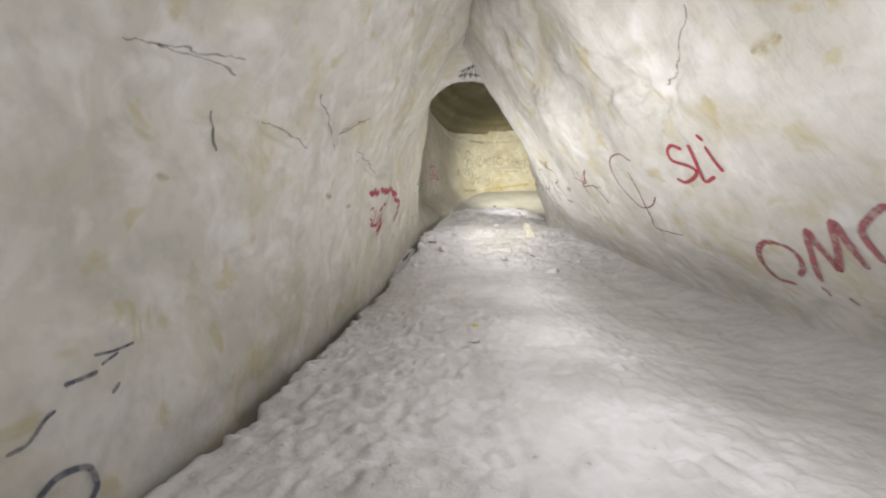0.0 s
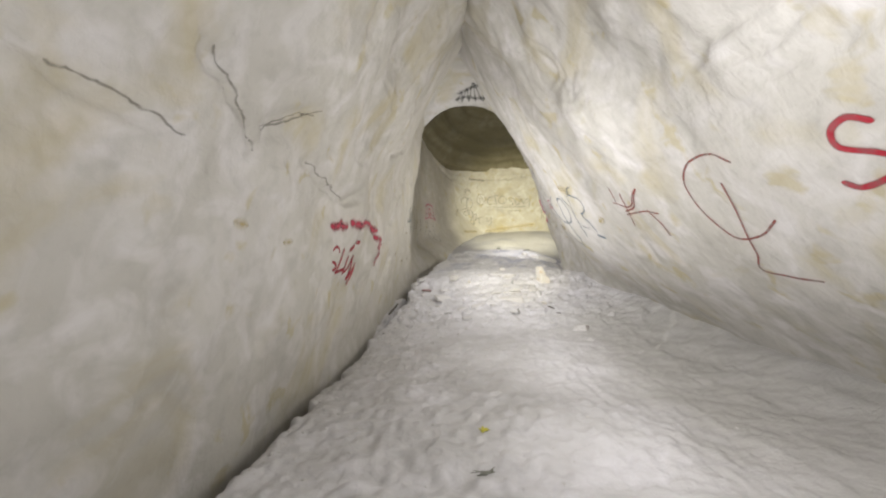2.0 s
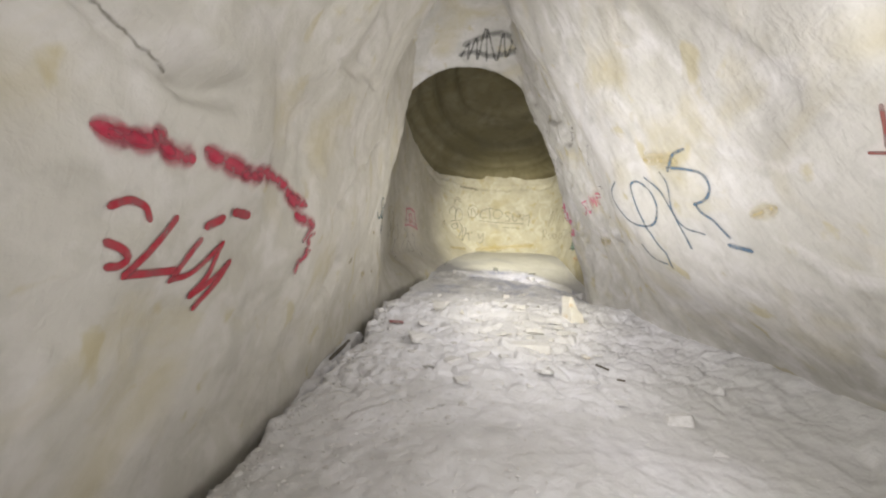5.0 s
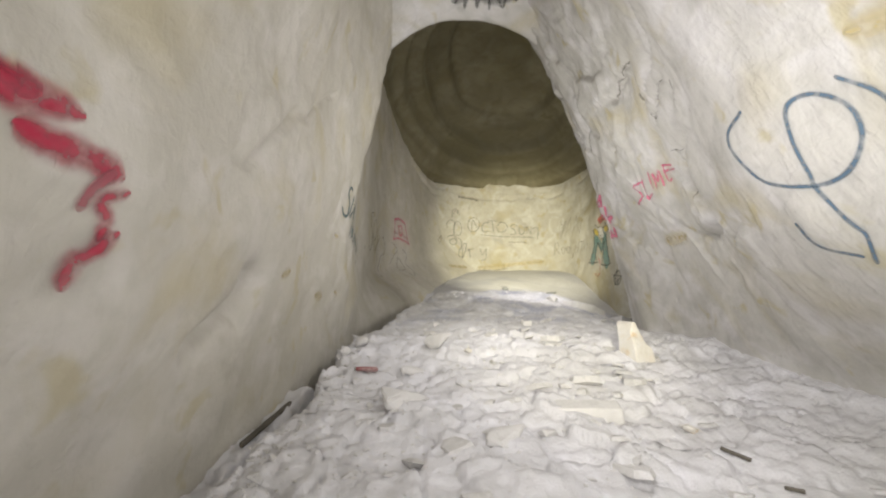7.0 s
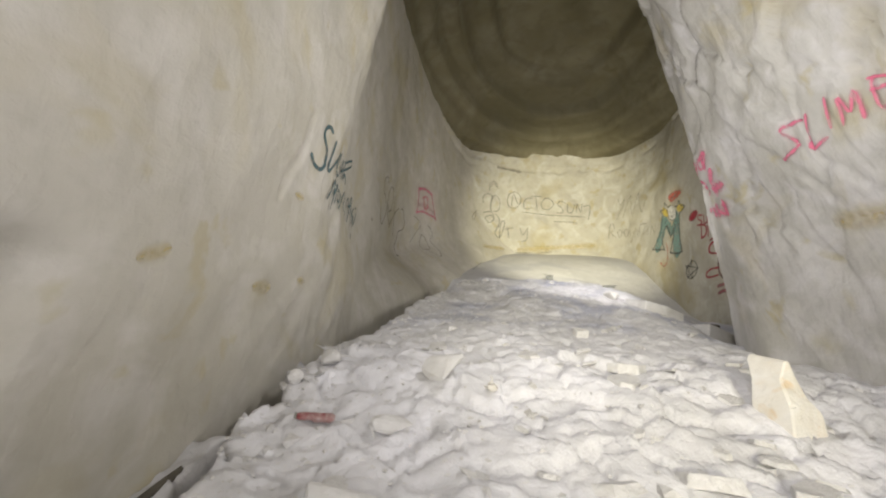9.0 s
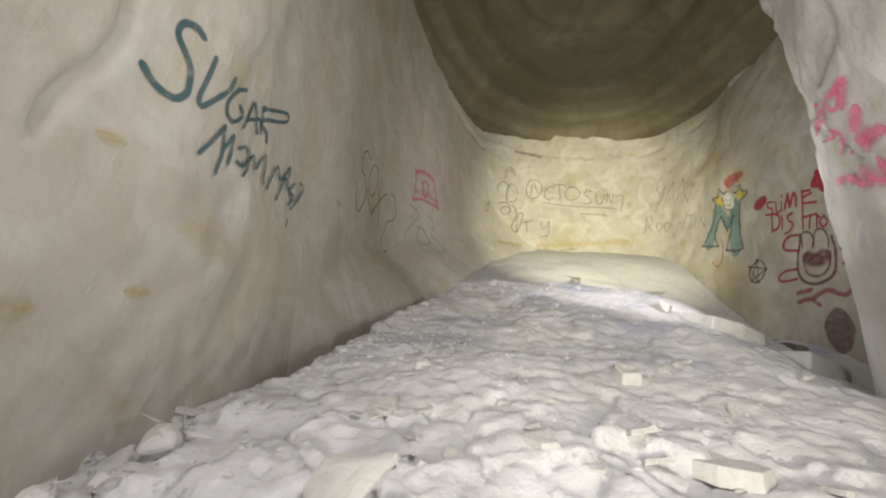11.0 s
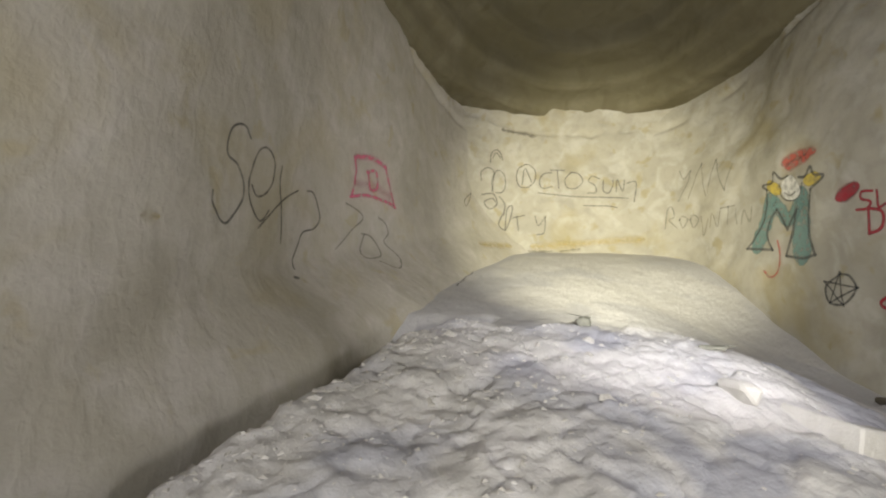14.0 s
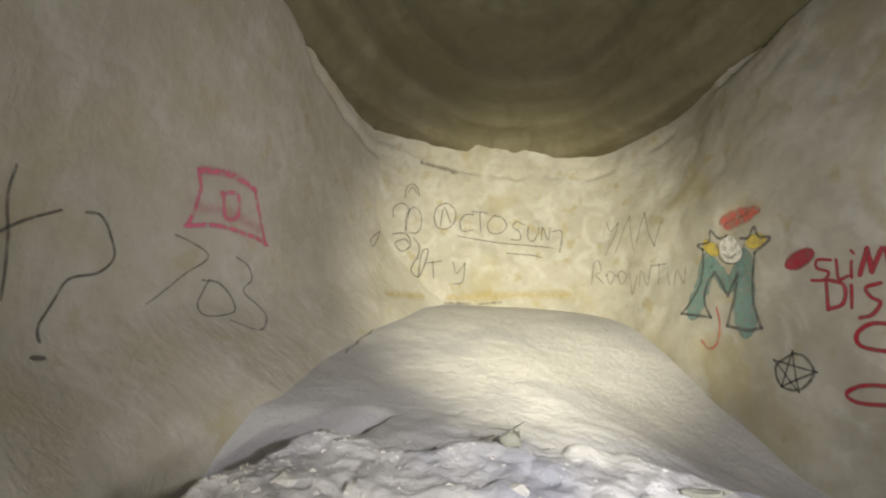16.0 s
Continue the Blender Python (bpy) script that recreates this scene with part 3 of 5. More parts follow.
def stroke_mesh(name, kind, strokes, width, mat, lift, ragged=0.14):
    """Painted strokes that lie on the rock, with round ends and an uneven rim."""
    verts, faces, uvs = [], [], []
    rows = np.array([-1, -0.5, 0, 0.5, 1])
    for pts in strokes:
        p = stroke_points(pts)
        if ragged > 0.2:
            k = np.arange(len(p))
            p = p + 0.022 * np.stack([fbm(k * 0.21, k * 0 + 1.5, 3, 3), fbm(k * 0.21, k * 0 + 8.5, 5, 3)], -1)
        place = on_surface(kind, p[:, 0], p[:, 1])
        tan = np.gradient(place, axis=0)
        tan /= np.linalg.norm(tan, axis=1, keepdims=True) + 1e-9
        place = np.vstack([place[0] - tan[0] * c for c in np.linspace(0.5, 0.1, 4) * width] + [place] +
                          [place[-1] + tan[-1] * c for c in np.linspace(0.1, 0.5, 4) * width])
        tan = np.vstack([tan[:1]] * 4 + [tan] + [tan[-1:]] * 4)
        bulge = np.r_[[0.25, 0.62, 0.84, 0.97], np.ones(len(p)), [0.97, 0.84, 0.62, 0.25]]
        i, k = FLAT[kind]
        side = np.cross(normal_on(kind, place[:, i], place[:, k]), tan)
        along = np.arange(len(place))
        half = width * 0.5 * bulge * np.clip(1 + ragged * fbm(along * 0.23 + width * 90, along * 0 + 2.5, 4, 2), 0.12, 2)
        base = len(verts)
        for r in rows:
            q = place + side * (half * r)[:, None]
            q = on_surface(kind, q[:, i], q[:, k])
            verts.append(q + normal_on(kind, q[:, i], q[:, k]) * lift)
            uvs.append(np.stack([np.full(len(q), abs(r)), along / len(q)], -1))
        n, start = len(place), sum(len(v) for v in verts[:base])
        idx = start + np.arange(5 * n).reshape(5, n)
        faces.append(np.stack([idx[:-1, :-1], idx[1:, :-1], idx[1:, 1:], idx[:-1, 1:]], -1).reshape(-1, 4))
    v, f, w = np.vstack(verts), np.vstack(faces), np.vstack(uvs)
    me = bpy.data.meshes.new(name)
    me.from_pydata(v.tolist(), [], f.tolist())
    layer = me.uv_layers.new(name="across")
    layer.data.foreach_set("uv", w[f.reshape(-1)].reshape(-1).astype(np.float32))
    me.materials.append(mat)
    return me


def drawing(name, label, category, parts):
    """One tag or picture on the rock; its letters and strokes are its parts."""
    thing = None
    for order, (part_name, kind, mat, width, strokes) in enumerate(parts):
        if thing is None:
            thing = new(name)
            thing.location = on_surface(kind, strokes[0][0][0], strokes[0][0][1])
            thing.empty_display_size = 0.1
            tagged(thing, label, category, kind="structure" if name in ("crack", "seam", "stain") else "")
        joined = [strokes] if not (name == "mural" and part_name == "star") and part_name in ("letter", "star", "outline", "numeral") else [[k] for k in strokes]
        for some in joined:
            ob = new(part_name, stroke_mesh(part_name, kind, some, width, mat, 0.007 + 0.0015 * order, 0.8 if name == "crack" else 0.3 if mat is SPRAY else 0.14))
            ob.parent, ob.matrix_parent_inverse = thing, Matrix.Translation(-thing.location)
    return thing


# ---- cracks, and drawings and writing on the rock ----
# the dark of each crack is painted shade, over the carved creases
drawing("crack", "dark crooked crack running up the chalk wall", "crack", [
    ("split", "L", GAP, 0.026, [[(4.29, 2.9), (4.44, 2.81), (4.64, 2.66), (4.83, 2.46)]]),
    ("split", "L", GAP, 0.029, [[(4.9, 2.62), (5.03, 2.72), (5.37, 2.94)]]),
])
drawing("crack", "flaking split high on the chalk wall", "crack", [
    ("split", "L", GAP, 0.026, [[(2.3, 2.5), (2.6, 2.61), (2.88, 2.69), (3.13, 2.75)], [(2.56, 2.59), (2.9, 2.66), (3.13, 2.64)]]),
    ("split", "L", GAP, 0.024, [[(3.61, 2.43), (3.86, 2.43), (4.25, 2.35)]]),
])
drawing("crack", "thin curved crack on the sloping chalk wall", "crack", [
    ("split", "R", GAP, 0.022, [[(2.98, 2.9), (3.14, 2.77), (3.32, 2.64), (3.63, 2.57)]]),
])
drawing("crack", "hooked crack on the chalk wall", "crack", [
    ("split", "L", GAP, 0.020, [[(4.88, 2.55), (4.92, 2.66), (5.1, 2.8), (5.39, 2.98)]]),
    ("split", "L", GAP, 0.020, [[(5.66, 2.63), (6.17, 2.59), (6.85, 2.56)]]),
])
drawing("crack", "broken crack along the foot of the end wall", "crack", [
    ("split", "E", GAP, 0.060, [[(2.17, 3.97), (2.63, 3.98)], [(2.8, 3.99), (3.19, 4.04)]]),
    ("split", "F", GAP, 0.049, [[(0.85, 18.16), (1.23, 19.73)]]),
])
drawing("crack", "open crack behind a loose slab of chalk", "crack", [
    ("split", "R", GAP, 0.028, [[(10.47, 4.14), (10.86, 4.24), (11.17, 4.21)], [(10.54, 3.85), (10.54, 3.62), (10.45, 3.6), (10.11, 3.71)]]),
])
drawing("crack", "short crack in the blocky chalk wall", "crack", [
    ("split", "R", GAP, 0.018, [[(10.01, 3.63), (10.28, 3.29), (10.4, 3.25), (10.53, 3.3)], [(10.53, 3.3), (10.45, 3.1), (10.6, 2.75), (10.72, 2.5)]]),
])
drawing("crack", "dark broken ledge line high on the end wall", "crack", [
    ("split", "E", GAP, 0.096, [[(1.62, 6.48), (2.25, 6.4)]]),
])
drawing("seam", "ochre seam of stone along the end wall", "seam", [
    ("band", "E", OCHRE, 0.237, [[(2.28, 4.07), (3.42, 4.18), (4.29, 4.23)]]),
    ("band", "L", OCHRE, 0.237, [[(19.85, 3.96), (20.45, 4.03)]]),
])
drawing("stain", "round ochre mineral spots on the pale chalk wall", "stain", [
    ("spot", "L", OCHRE, 0.13, [[(4.87, 1.94), (4.92, 1.94)], [(10.55, 2.22), (10.62, 2.25)], [(11.5, 2.16), (11.6, 2.16)]]),
    ("spot", "L", OCHRE, 0.09, [[(5.6, 1.89), (5.66, 1.9)], [(2.63, 1.8), (2.65, 1.8)], [(11.7, 2.84), (11.74, 2.84)], [(12.0, 2.25), (12.04, 2.25)], [(14.4, 3.33), (14.46, 3.34)]]),
])
drawing("stain", "broad ochre mineral patches on the sloping chalk wall", "stain", [
    ("spot", "R", OCHRE, 0.17, [[(7.76, 2.25), (7.86, 2.25)], [(2.6, 2.43), (2.66, 2.43)]]),
    ("spot", "R", OCHRE, 0.24, [[(8.4, 2.84), (8.6, 2.92)], [(11.25, 2.68), (11.5, 2.7)]]),
])
drawing("graffiti", "faded red sprayed letters SLi on chalk wall", "graffiti", [
    ("letter", "R", RED, 0.052, [[(3.97, 2.09), (4.05, 2.14), (4.16, 2.11), (4.18, 2.02), (4.04, 1.94), (3.98, 1.87), (4.07, 1.82), (4.24, 1.8), (4.3, 1.84)]]),
    ("letter", "R", RED, 0.051, [[(3.85, 2.08), (3.89, 1.97), (3.96, 1.82), (3.96, 1.76), (3.83, 1.78)]]),
    ("letter", "R", RED, 0.048, [[(3.69, 2.02), (3.69, 1.92), (3.67, 1.82)], [(3.68, 2.13), (3.67, 2.1)]]),
])
drawing("graffiti", "smeared dull red sprayed letters on chalk wall", "graffiti", [
    ("letter", "R", OLDRED, 0.076, [[(4.1, 0.74), (4.25, 0.79), (4.17, 0.98), (4.01, 1.12), (3.82, 1.16), (3.67, 1.09), (3.71, 0.96), (3.89, 0.84)]]),
    ("letter", "R", OLDRED, 0.081, [[(3.69, 0.81), (3.52, 1.02), (3.34, 1.25), (3.36, 1.12), (3.4, 0.92)], [(3.4, 0.92), (3.23, 1.09), (3.09, 1.31), (3.11, 1.14), (3.15, 0.96)]]),
    ("letter", "R", OLDRED, 0.073, [[(2.99, 1.01), (2.98, 1.13), (2.94, 1.24), (2.79, 1.33), (2.66, 1.38)]]),
    ("speck", "R", OLDRED, 0.055, [[(3.78, 0.72), (3.79, 0.66)], [(3.56, 0.64), (3.55, 0.61)]]),
])
drawing("graffiti", "thin brown red marker curl on chalk wall", "graffiti", [
    ("stroke", "R", BROWN, 0.024, [[(4.88, 2.17), (5.02, 2.28), (5.32, 2.3), (5.58, 2.16), (5.58, 1.88), (5.44, 1.67), (5.18, 1.65), (4.94, 1.73)]]),
    ("stroke", "R", BROWN, 0.024, [[(5.12, 2.07), (5.21, 1.87), (5.31, 1.66), (5.36, 1.51), (5.47, 1.39), (5.25, 1.32), (5.01, 1.27)]]),
])
drawing("graffiti", "small red marker scribble on chalk wall", "graffiti", [
    ("stroke", "R", BROWN, 0.027, [[(6.79, 2.48), (6.88, 2.33)], [(6.62, 2.36), (6.74, 2.21), (6.94, 2.04)], [(6.21, 2.31), (6.52, 2.19), (6.83, 2.19)]]),
    ("stroke", "R", BROWN, 0.026, [[(6.96, 2.33), (6.63, 2.21), (6.22, 2.31)], [(6.87, 2.16), (6.37, 2.1), (6.19, 2.04)], [(6.29, 2.09), (6.28, 1.95), (6.33, 1.82)]]),
])
drawing("graffiti", "faded dark blue marker scrawl low on the wall", "graffiti", [
    ("stroke", "L", NAVY, 0.024, [[(2.14, 0.8), (2.28, 0.79), (2.42, 0.8)], [(2.2, 0.74), (2.3, 0.77)]]),
    ("stroke", "L", NAVY, 0.035, [[(1.96, 0.71), (2.02, 0.71), (2.14, 0.71)], [(2.25, 0.58), (2.28, 0.6)]]),
    ("stroke", "L", NAVY, 0.029, [[(1.74, 0.49), (1.81, 0.5), (1.87, 0.58), (1.9, 0.6)]]),
    ("stroke", "L", NAVY, 0.047, [[(1.85, 0.24), (1.91, 0.29), (2.0, 0.29), (2.08, 0.25), (2.11, 0.16), (2.07, 0.11)]]),
])
drawing("paint_mark", "short black painted dash on the chalk wall", "paint mark", [
    ("stroke", "L", INK, 0.039, [[(3.09, 2.35), (3.07, 2.22), (3.06, 2.07)]]),
])
drawing("graffiti", "large crimson sprayed lettering on pale chalk wall", "graffiti", [
    ("letter", "L", RED, 0.049, [[(6.77, 1.94), (6.84, 1.98), (6.93, 1.98), (6.97, 1.94)], [(6.81, 1.8), (6.87, 1.79), (6.93, 1.76), (6.9, 1.72), (6.85, 1.71)]]),
    ("letter", "L", RED, 0.053, [[(7.13, 1.97), (7.06, 1.85), (6.95, 1.69)], [(6.95, 1.69), (7.08, 1.71), (7.25, 1.74)]]),
    ("letter", "L", RED, 0.052, [[(7.37, 1.91), (7.3, 1.79), (7.26, 1.7)]]),
    ("letter", "L", RED, 0.050, [[(7.26, 1.7), (7.4, 1.75), (7.58, 1.93)], [(7.58, 1.93), (7.53, 1.74), (7.45, 1.63)], [(7.45, 1.63), (7.55, 1.7), (7.71, 1.84)], [(7.71, 1.84), (7.59, 1.67), (7.51, 1.57)]]),
    ("dot", "L", RED, 0.076, [[(7.39, 2.0), (7.46, 2.05)], [(7.57, 2.12), (7.73, 2.14)]]),
])
drawing("paint_trail", "broken trail of crimson spray blots along the wall", "paint trail", [
    ("blot", "L", SPRAY, 0.15, [[(6.67, 2.19), (6.71, 2.2)], [(6.81, 2.22), (6.9, 2.26)], [(6.98, 2.24), (7.08, 2.26)]]),
    ("blot", "L", SPRAY, 0.11, [[(6.71, 2.19), (6.81, 2.22)], [(6.9, 2.26), (6.98, 2.24)]]),
    ("blot", "L", SPRAY, 0.15, [[(7.22, 2.32), (7.33, 2.32), (7.48, 2.32)], [(7.5, 2.33), (7.65, 2.36)], [(7.66, 2.39), (7.88, 2.44), (8.08, 2.45), (8.29, 2.4)]]),
    ("blot", "L", SPRAY, 0.16, [[(8.29, 2.39), (8.35, 2.39), (8.45, 2.41)]]),
    ("blot", "L", SPRAY, 0.14, [[(8.42, 2.29), (8.49, 2.29), (8.58, 2.29), (8.64, 2.28)]]),
    ("smear", "L", OLDRED, 0.06, [[(8.64, 2.26), (8.61, 2.2), (8.61, 2.15)]]),
    ("blot", "L", SPRAY, 0.075, [[(8.72, 2.22), (8.68, 2.2), (8.68, 2.17), (8.73, 2.13), (8.72, 2.1), (8.72, 2.08)]]),
    ("blot", "L", SPRAY, 0.12, [[(8.76, 2.05), (8.74, 2.01), (8.71, 1.96), (8.7, 1.92)]]),
])
drawing("graffiti", "loopy blue sprayed tag on the sloping wall", "graffiti", [
    ("letter", "R", BLUE, 0.038, [[(9.39, 2.98), (9.56, 2.93), (9.59, 2.78), (9.52, 2.59), (9.28, 2.47), (9.07, 2.47), (8.92, 2.58), (8.88, 2.72), (8.99, 2.85), (9.13, 2.86), (9.21, 2.72), (9.24, 2.54), (9.27, 2.44), (9.23, 2.24), (9.21, 2.17), (9.27, 2.04)], [(9.51, 2.31), (9.50, 2.18), (9.32, 2.08)]]),
    ("letter", "R", BLUE, 0.034, [[(8.84, 2.84), (8.75, 2.70), (8.73, 2.50), (8.68, 2.33), (8.53, 2.24)], [(8.59, 2.80), (8.59, 2.69), (8.71, 2.51), (8.74, 2.29), (8.77, 2.16)]]),
    ("letter", "R", BLUE, 0.041, [[(8.15, 2.84), (8.30, 2.85), (8.47, 2.78)], [(8.45, 2.80), (8.25, 2.71), (8.14, 2.63), (8.15, 2.53), (8.25, 2.47), (8.39, 2.46)], [(8.39, 2.46), (8.37, 2.38), (8.31, 2.30), (8.26, 2.16)]]),
    ("dash", "R", BLUE, 0.067, [[(8.30, 2.10), (8.16, 2.04)]]),
])
drawing("graffiti", "pink sprayed letters SLiME on broken chalk", "graffiti", [
    ("letter", "R", PINK, 0.051, [[(11.44, 3.35), (11.62, 3.36), (11.52, 3.22), (11.72, 3.20)]]),
    ("letter", "R", PINK, 0.049, [[(11.35, 3.33), (11.43, 3.16), (11.30, 3.16)]]),
    ("letter", "R", PINK, 0.042, [[(11.18, 3.35), (11.22, 3.21)]]),
    ("letter", "R", PINK, 0.041, [[(11.12, 3.18), (11.08, 3.31), (11.06, 3.21), (10.99, 3.30), (11.00, 3.16)]]),
    ("letter", "R", PINK, 0.040, [[(10.88, 3.30), (10.90, 3.16), (10.81, 3.14)], [(10.89, 3.25), (10.76, 3.21)], [(10.89, 3.31), (10.76, 3.26)]]),
])
drawing("graffiti", "smudged pink sprayed letters near the rock edge", "graffiti", [
    ("letter", "R", PINK, 0.060, [[(13.25, 3.60), (13.24, 3.72), (12.88, 3.61)], [(13.23, 3.67), (12.85, 3.55)]]),
    ("letter", "R", PINK, 0.048, [[(12.79, 3.59), (12.84, 3.49)], [(12.75, 3.60), (12.75, 3.51), (12.69, 3.51), (12.66, 3.59)]]),
    ("letter", "R", PINK, 0.094, [[(12.69, 3.59), (12.60, 3.62), (12.66, 3.51)]]),
    ("letter", "R", PINK, 0.051, [[(13.16, 3.50), (12.84, 3.42), (12.76, 3.36), (12.84, 3.30)], [(12.80, 3.40), (12.94, 3.33)]]),
    ("letter", "R", PINK, 0.137, [[(12.62, 3.41), (12.65, 3.35), (12.64, 3.27)], [(12.63, 3.29), (12.54, 3.28)]]),
    ("letter", "R", PINK, 0.105, [[(13.09, 3.19), (12.99, 3.18), (12.87, 3.13), (12.70, 3.05)], [(12.72, 3.13), (12.62, 3.04)], [(12.59, 3.12), (12.57, 3.05)]]),
])
drawing("graffiti", "dark teal sprayed words SUGAR MOMMAS? on smooth wall", "graffiti", [
    ("letter", "L", TEAL, 0.045, [[(11.97, 3.46), (11.92, 3.47), (11.85, 3.44), (11.84, 3.38), (11.91, 3.33), (11.96, 3.27), (11.98, 3.19), (11.94, 3.13), (11.88, 3.12), (11.8, 3.14), (11.75, 3.17)]]),
    ("letter", "L", TEAL, 0.038, [[(12.07, 3.41), (12.06, 3.28), (12.05, 3.19), (12.07, 3.16), (12.14, 3.23), (12.23, 3.34), (12.26, 3.42)]]),
    ("letter", "L", TEAL, 0.033, [[(12.42, 3.45), (12.32, 3.39), (12.25, 3.29), (12.28, 3.22), (12.35, 3.22), (12.44, 3.3), (12.37, 3.32)]]),
    ("letter", "L", TEAL, 0.032, [[(12.5, 3.26), (12.53, 3.36), (12.58, 3.45), (12.69, 3.31)], [(12.51, 3.31), (12.68, 3.4)]]),
    ("letter", "L", TEAL, 0.034, [[(12.7, 3.49), (12.73, 3.33)], [(12.7, 3.48), (13.09, 3.65), (13.11, 3.59), (12.72, 3.41), (12.8, 3.36), (12.82, 3.31)]]),
    ("letter", "L", TEAL, 0.035, [[(12.13, 2.95), (12.21, 3.06), (12.27, 3.15)], [(12.27, 3.15), (12.3, 3.04), (12.3, 2.91)], [(12.3, 3.04), (12.37, 3.14)], [(12.37, 3.14), (12.38, 2.99)]]),
    ("letter", "L", TEAL, 0.030, [[(12.46, 3.11), (12.57, 3.16), (12.63, 3.12), (12.53, 3.03), (12.46, 3.03)]]),
    ("letter", "L", TEAL, 0.028, [[(12.55, 2.98), (12.69, 3.16), (12.73, 3.08), (12.84, 3.22), (12.86, 3.03)]]),
    ("letter", "L", TEAL, 0.032, [[(12.92, 3.01), (13.05, 3.22), (13.14, 3.15), (13.28, 3.3), (13.24, 3.11)]]),
    ("letter", "L", TEAL, 0.033, [[(13.1, 2.99), (13.22, 3.19), (13.34, 3.07)]]),
    ("letter", "L", TEAL, 0.029, [[(13.39, 3.2), (13.3, 3.11), (13.39, 3.09), (13.29, 3.0)]]),
    ("letter", "L", TEAL, 0.029, [[(13.5, 3.24), (13.58, 3.22), (13.5, 3.12), (13.35, 2.98)], [(13.3, 2.84), (13.3, 2.88)]]),
])
drawing("graffiti", "thin black marker scrawl on the chamber wall", "graffiti", [
    ("letter", "L", INK, 0.030, [[(15.26, 4.14), (15.18, 4.2), (15.09, 4.18), (15.03, 4.11), (15.01, 4.0), (15.04, 3.92), (15.14, 3.89), (15.22, 3.82), (15.26, 3.74), (15.26, 3.64), (15.2, 3.53), (15.12, 3.43), (15.06, 3.43), (15.0, 3.48), (14.94, 3.55), (14.93, 3.62)]]),
    ("letter", "L", INK, 0.028, [[(15.35, 3.78), (15.42, 3.71), (15.54, 3.76), (15.62, 3.87), (15.62, 4.02), (15.55, 4.11), (15.47, 4.14), (15.39, 4.09), (15.34, 3.96), (15.31, 3.81), (15.33, 3.68), (15.4, 3.58), (15.49, 3.52), (15.55, 3.55), (15.61, 3.63)]]),
    ("letter", "L", INK, 0.028, [[(15.71, 4.06), (15.73, 3.9), (15.8, 3.69), (15.88, 3.39)], [(15.49, 3.46), (15.67, 3.64), (15.84, 3.8), (16.02, 3.92)]]),
    ("letter", "L", INK, 0.030, [[(16.18, 3.96), (16.27, 3.97), (16.37, 3.88), (16.45, 3.74), (16.39, 3.62), (16.22, 3.55), (16.18, 3.43), (16.16, 3.29), (16.16, 3.17)]]),
    ("dot", "L", INK, 0.060, [[(16.1, 3.08), (16.12, 3.08)]]),
])
drawing("graffiti", "bright pink marker box drawing on the wall", "graffiti", [
    ("stroke", "L", PINK, 0.110, [[(16.96, 4.6), (17.32, 4.71), (17.59, 4.68)]]),
    ("stroke", "L", PINK, 0.075, [[(16.94, 4.57), (17.01, 4.43), (16.97, 4.13)], [(17.61, 4.68), (17.73, 4.45), (17.86, 4.2)]]),
    ("stroke", "L", FAINTPINK, 0.16, [[(17.05, 4.3), (17.4, 4.36), (17.72, 4.32)]]),
    ("stroke", "L", PINK, 0.070, [[(16.96, 4.11), (17.3, 4.21), (17.69, 4.22), (17.88, 4.19)], [(17.26, 4.5), (17.35, 4.3), (17.47, 4.36), (17.42, 4.56), (17.26, 4.5)]]),
])
drawing("graffiti", "grey marker numerals on the chamber wall", "graffiti", [
    ("numeral", "L", FADED, 0.030, [[(16.89, 4.01), (17.05, 3.99), (17.26, 3.92), (17.07, 3.74), (16.94, 3.6), (16.8, 3.46)]]),
    ("numeral", "L", FADED, 0.032, [[(17.25, 3.71), (17.43, 3.71), (17.58, 3.6), (17.52, 3.46), (17.23, 3.41), (17.27, 3.59), (17.31, 3.72)]]),
    ("numeral", "L", FADED, 0.034, [[(17.57, 3.98), (17.71, 3.93), (17.79, 3.81), (17.71, 3.69), (17.81, 3.56), (17.79, 3.44), (17.58, 3.31), (17.42, 3.38)]]),
])
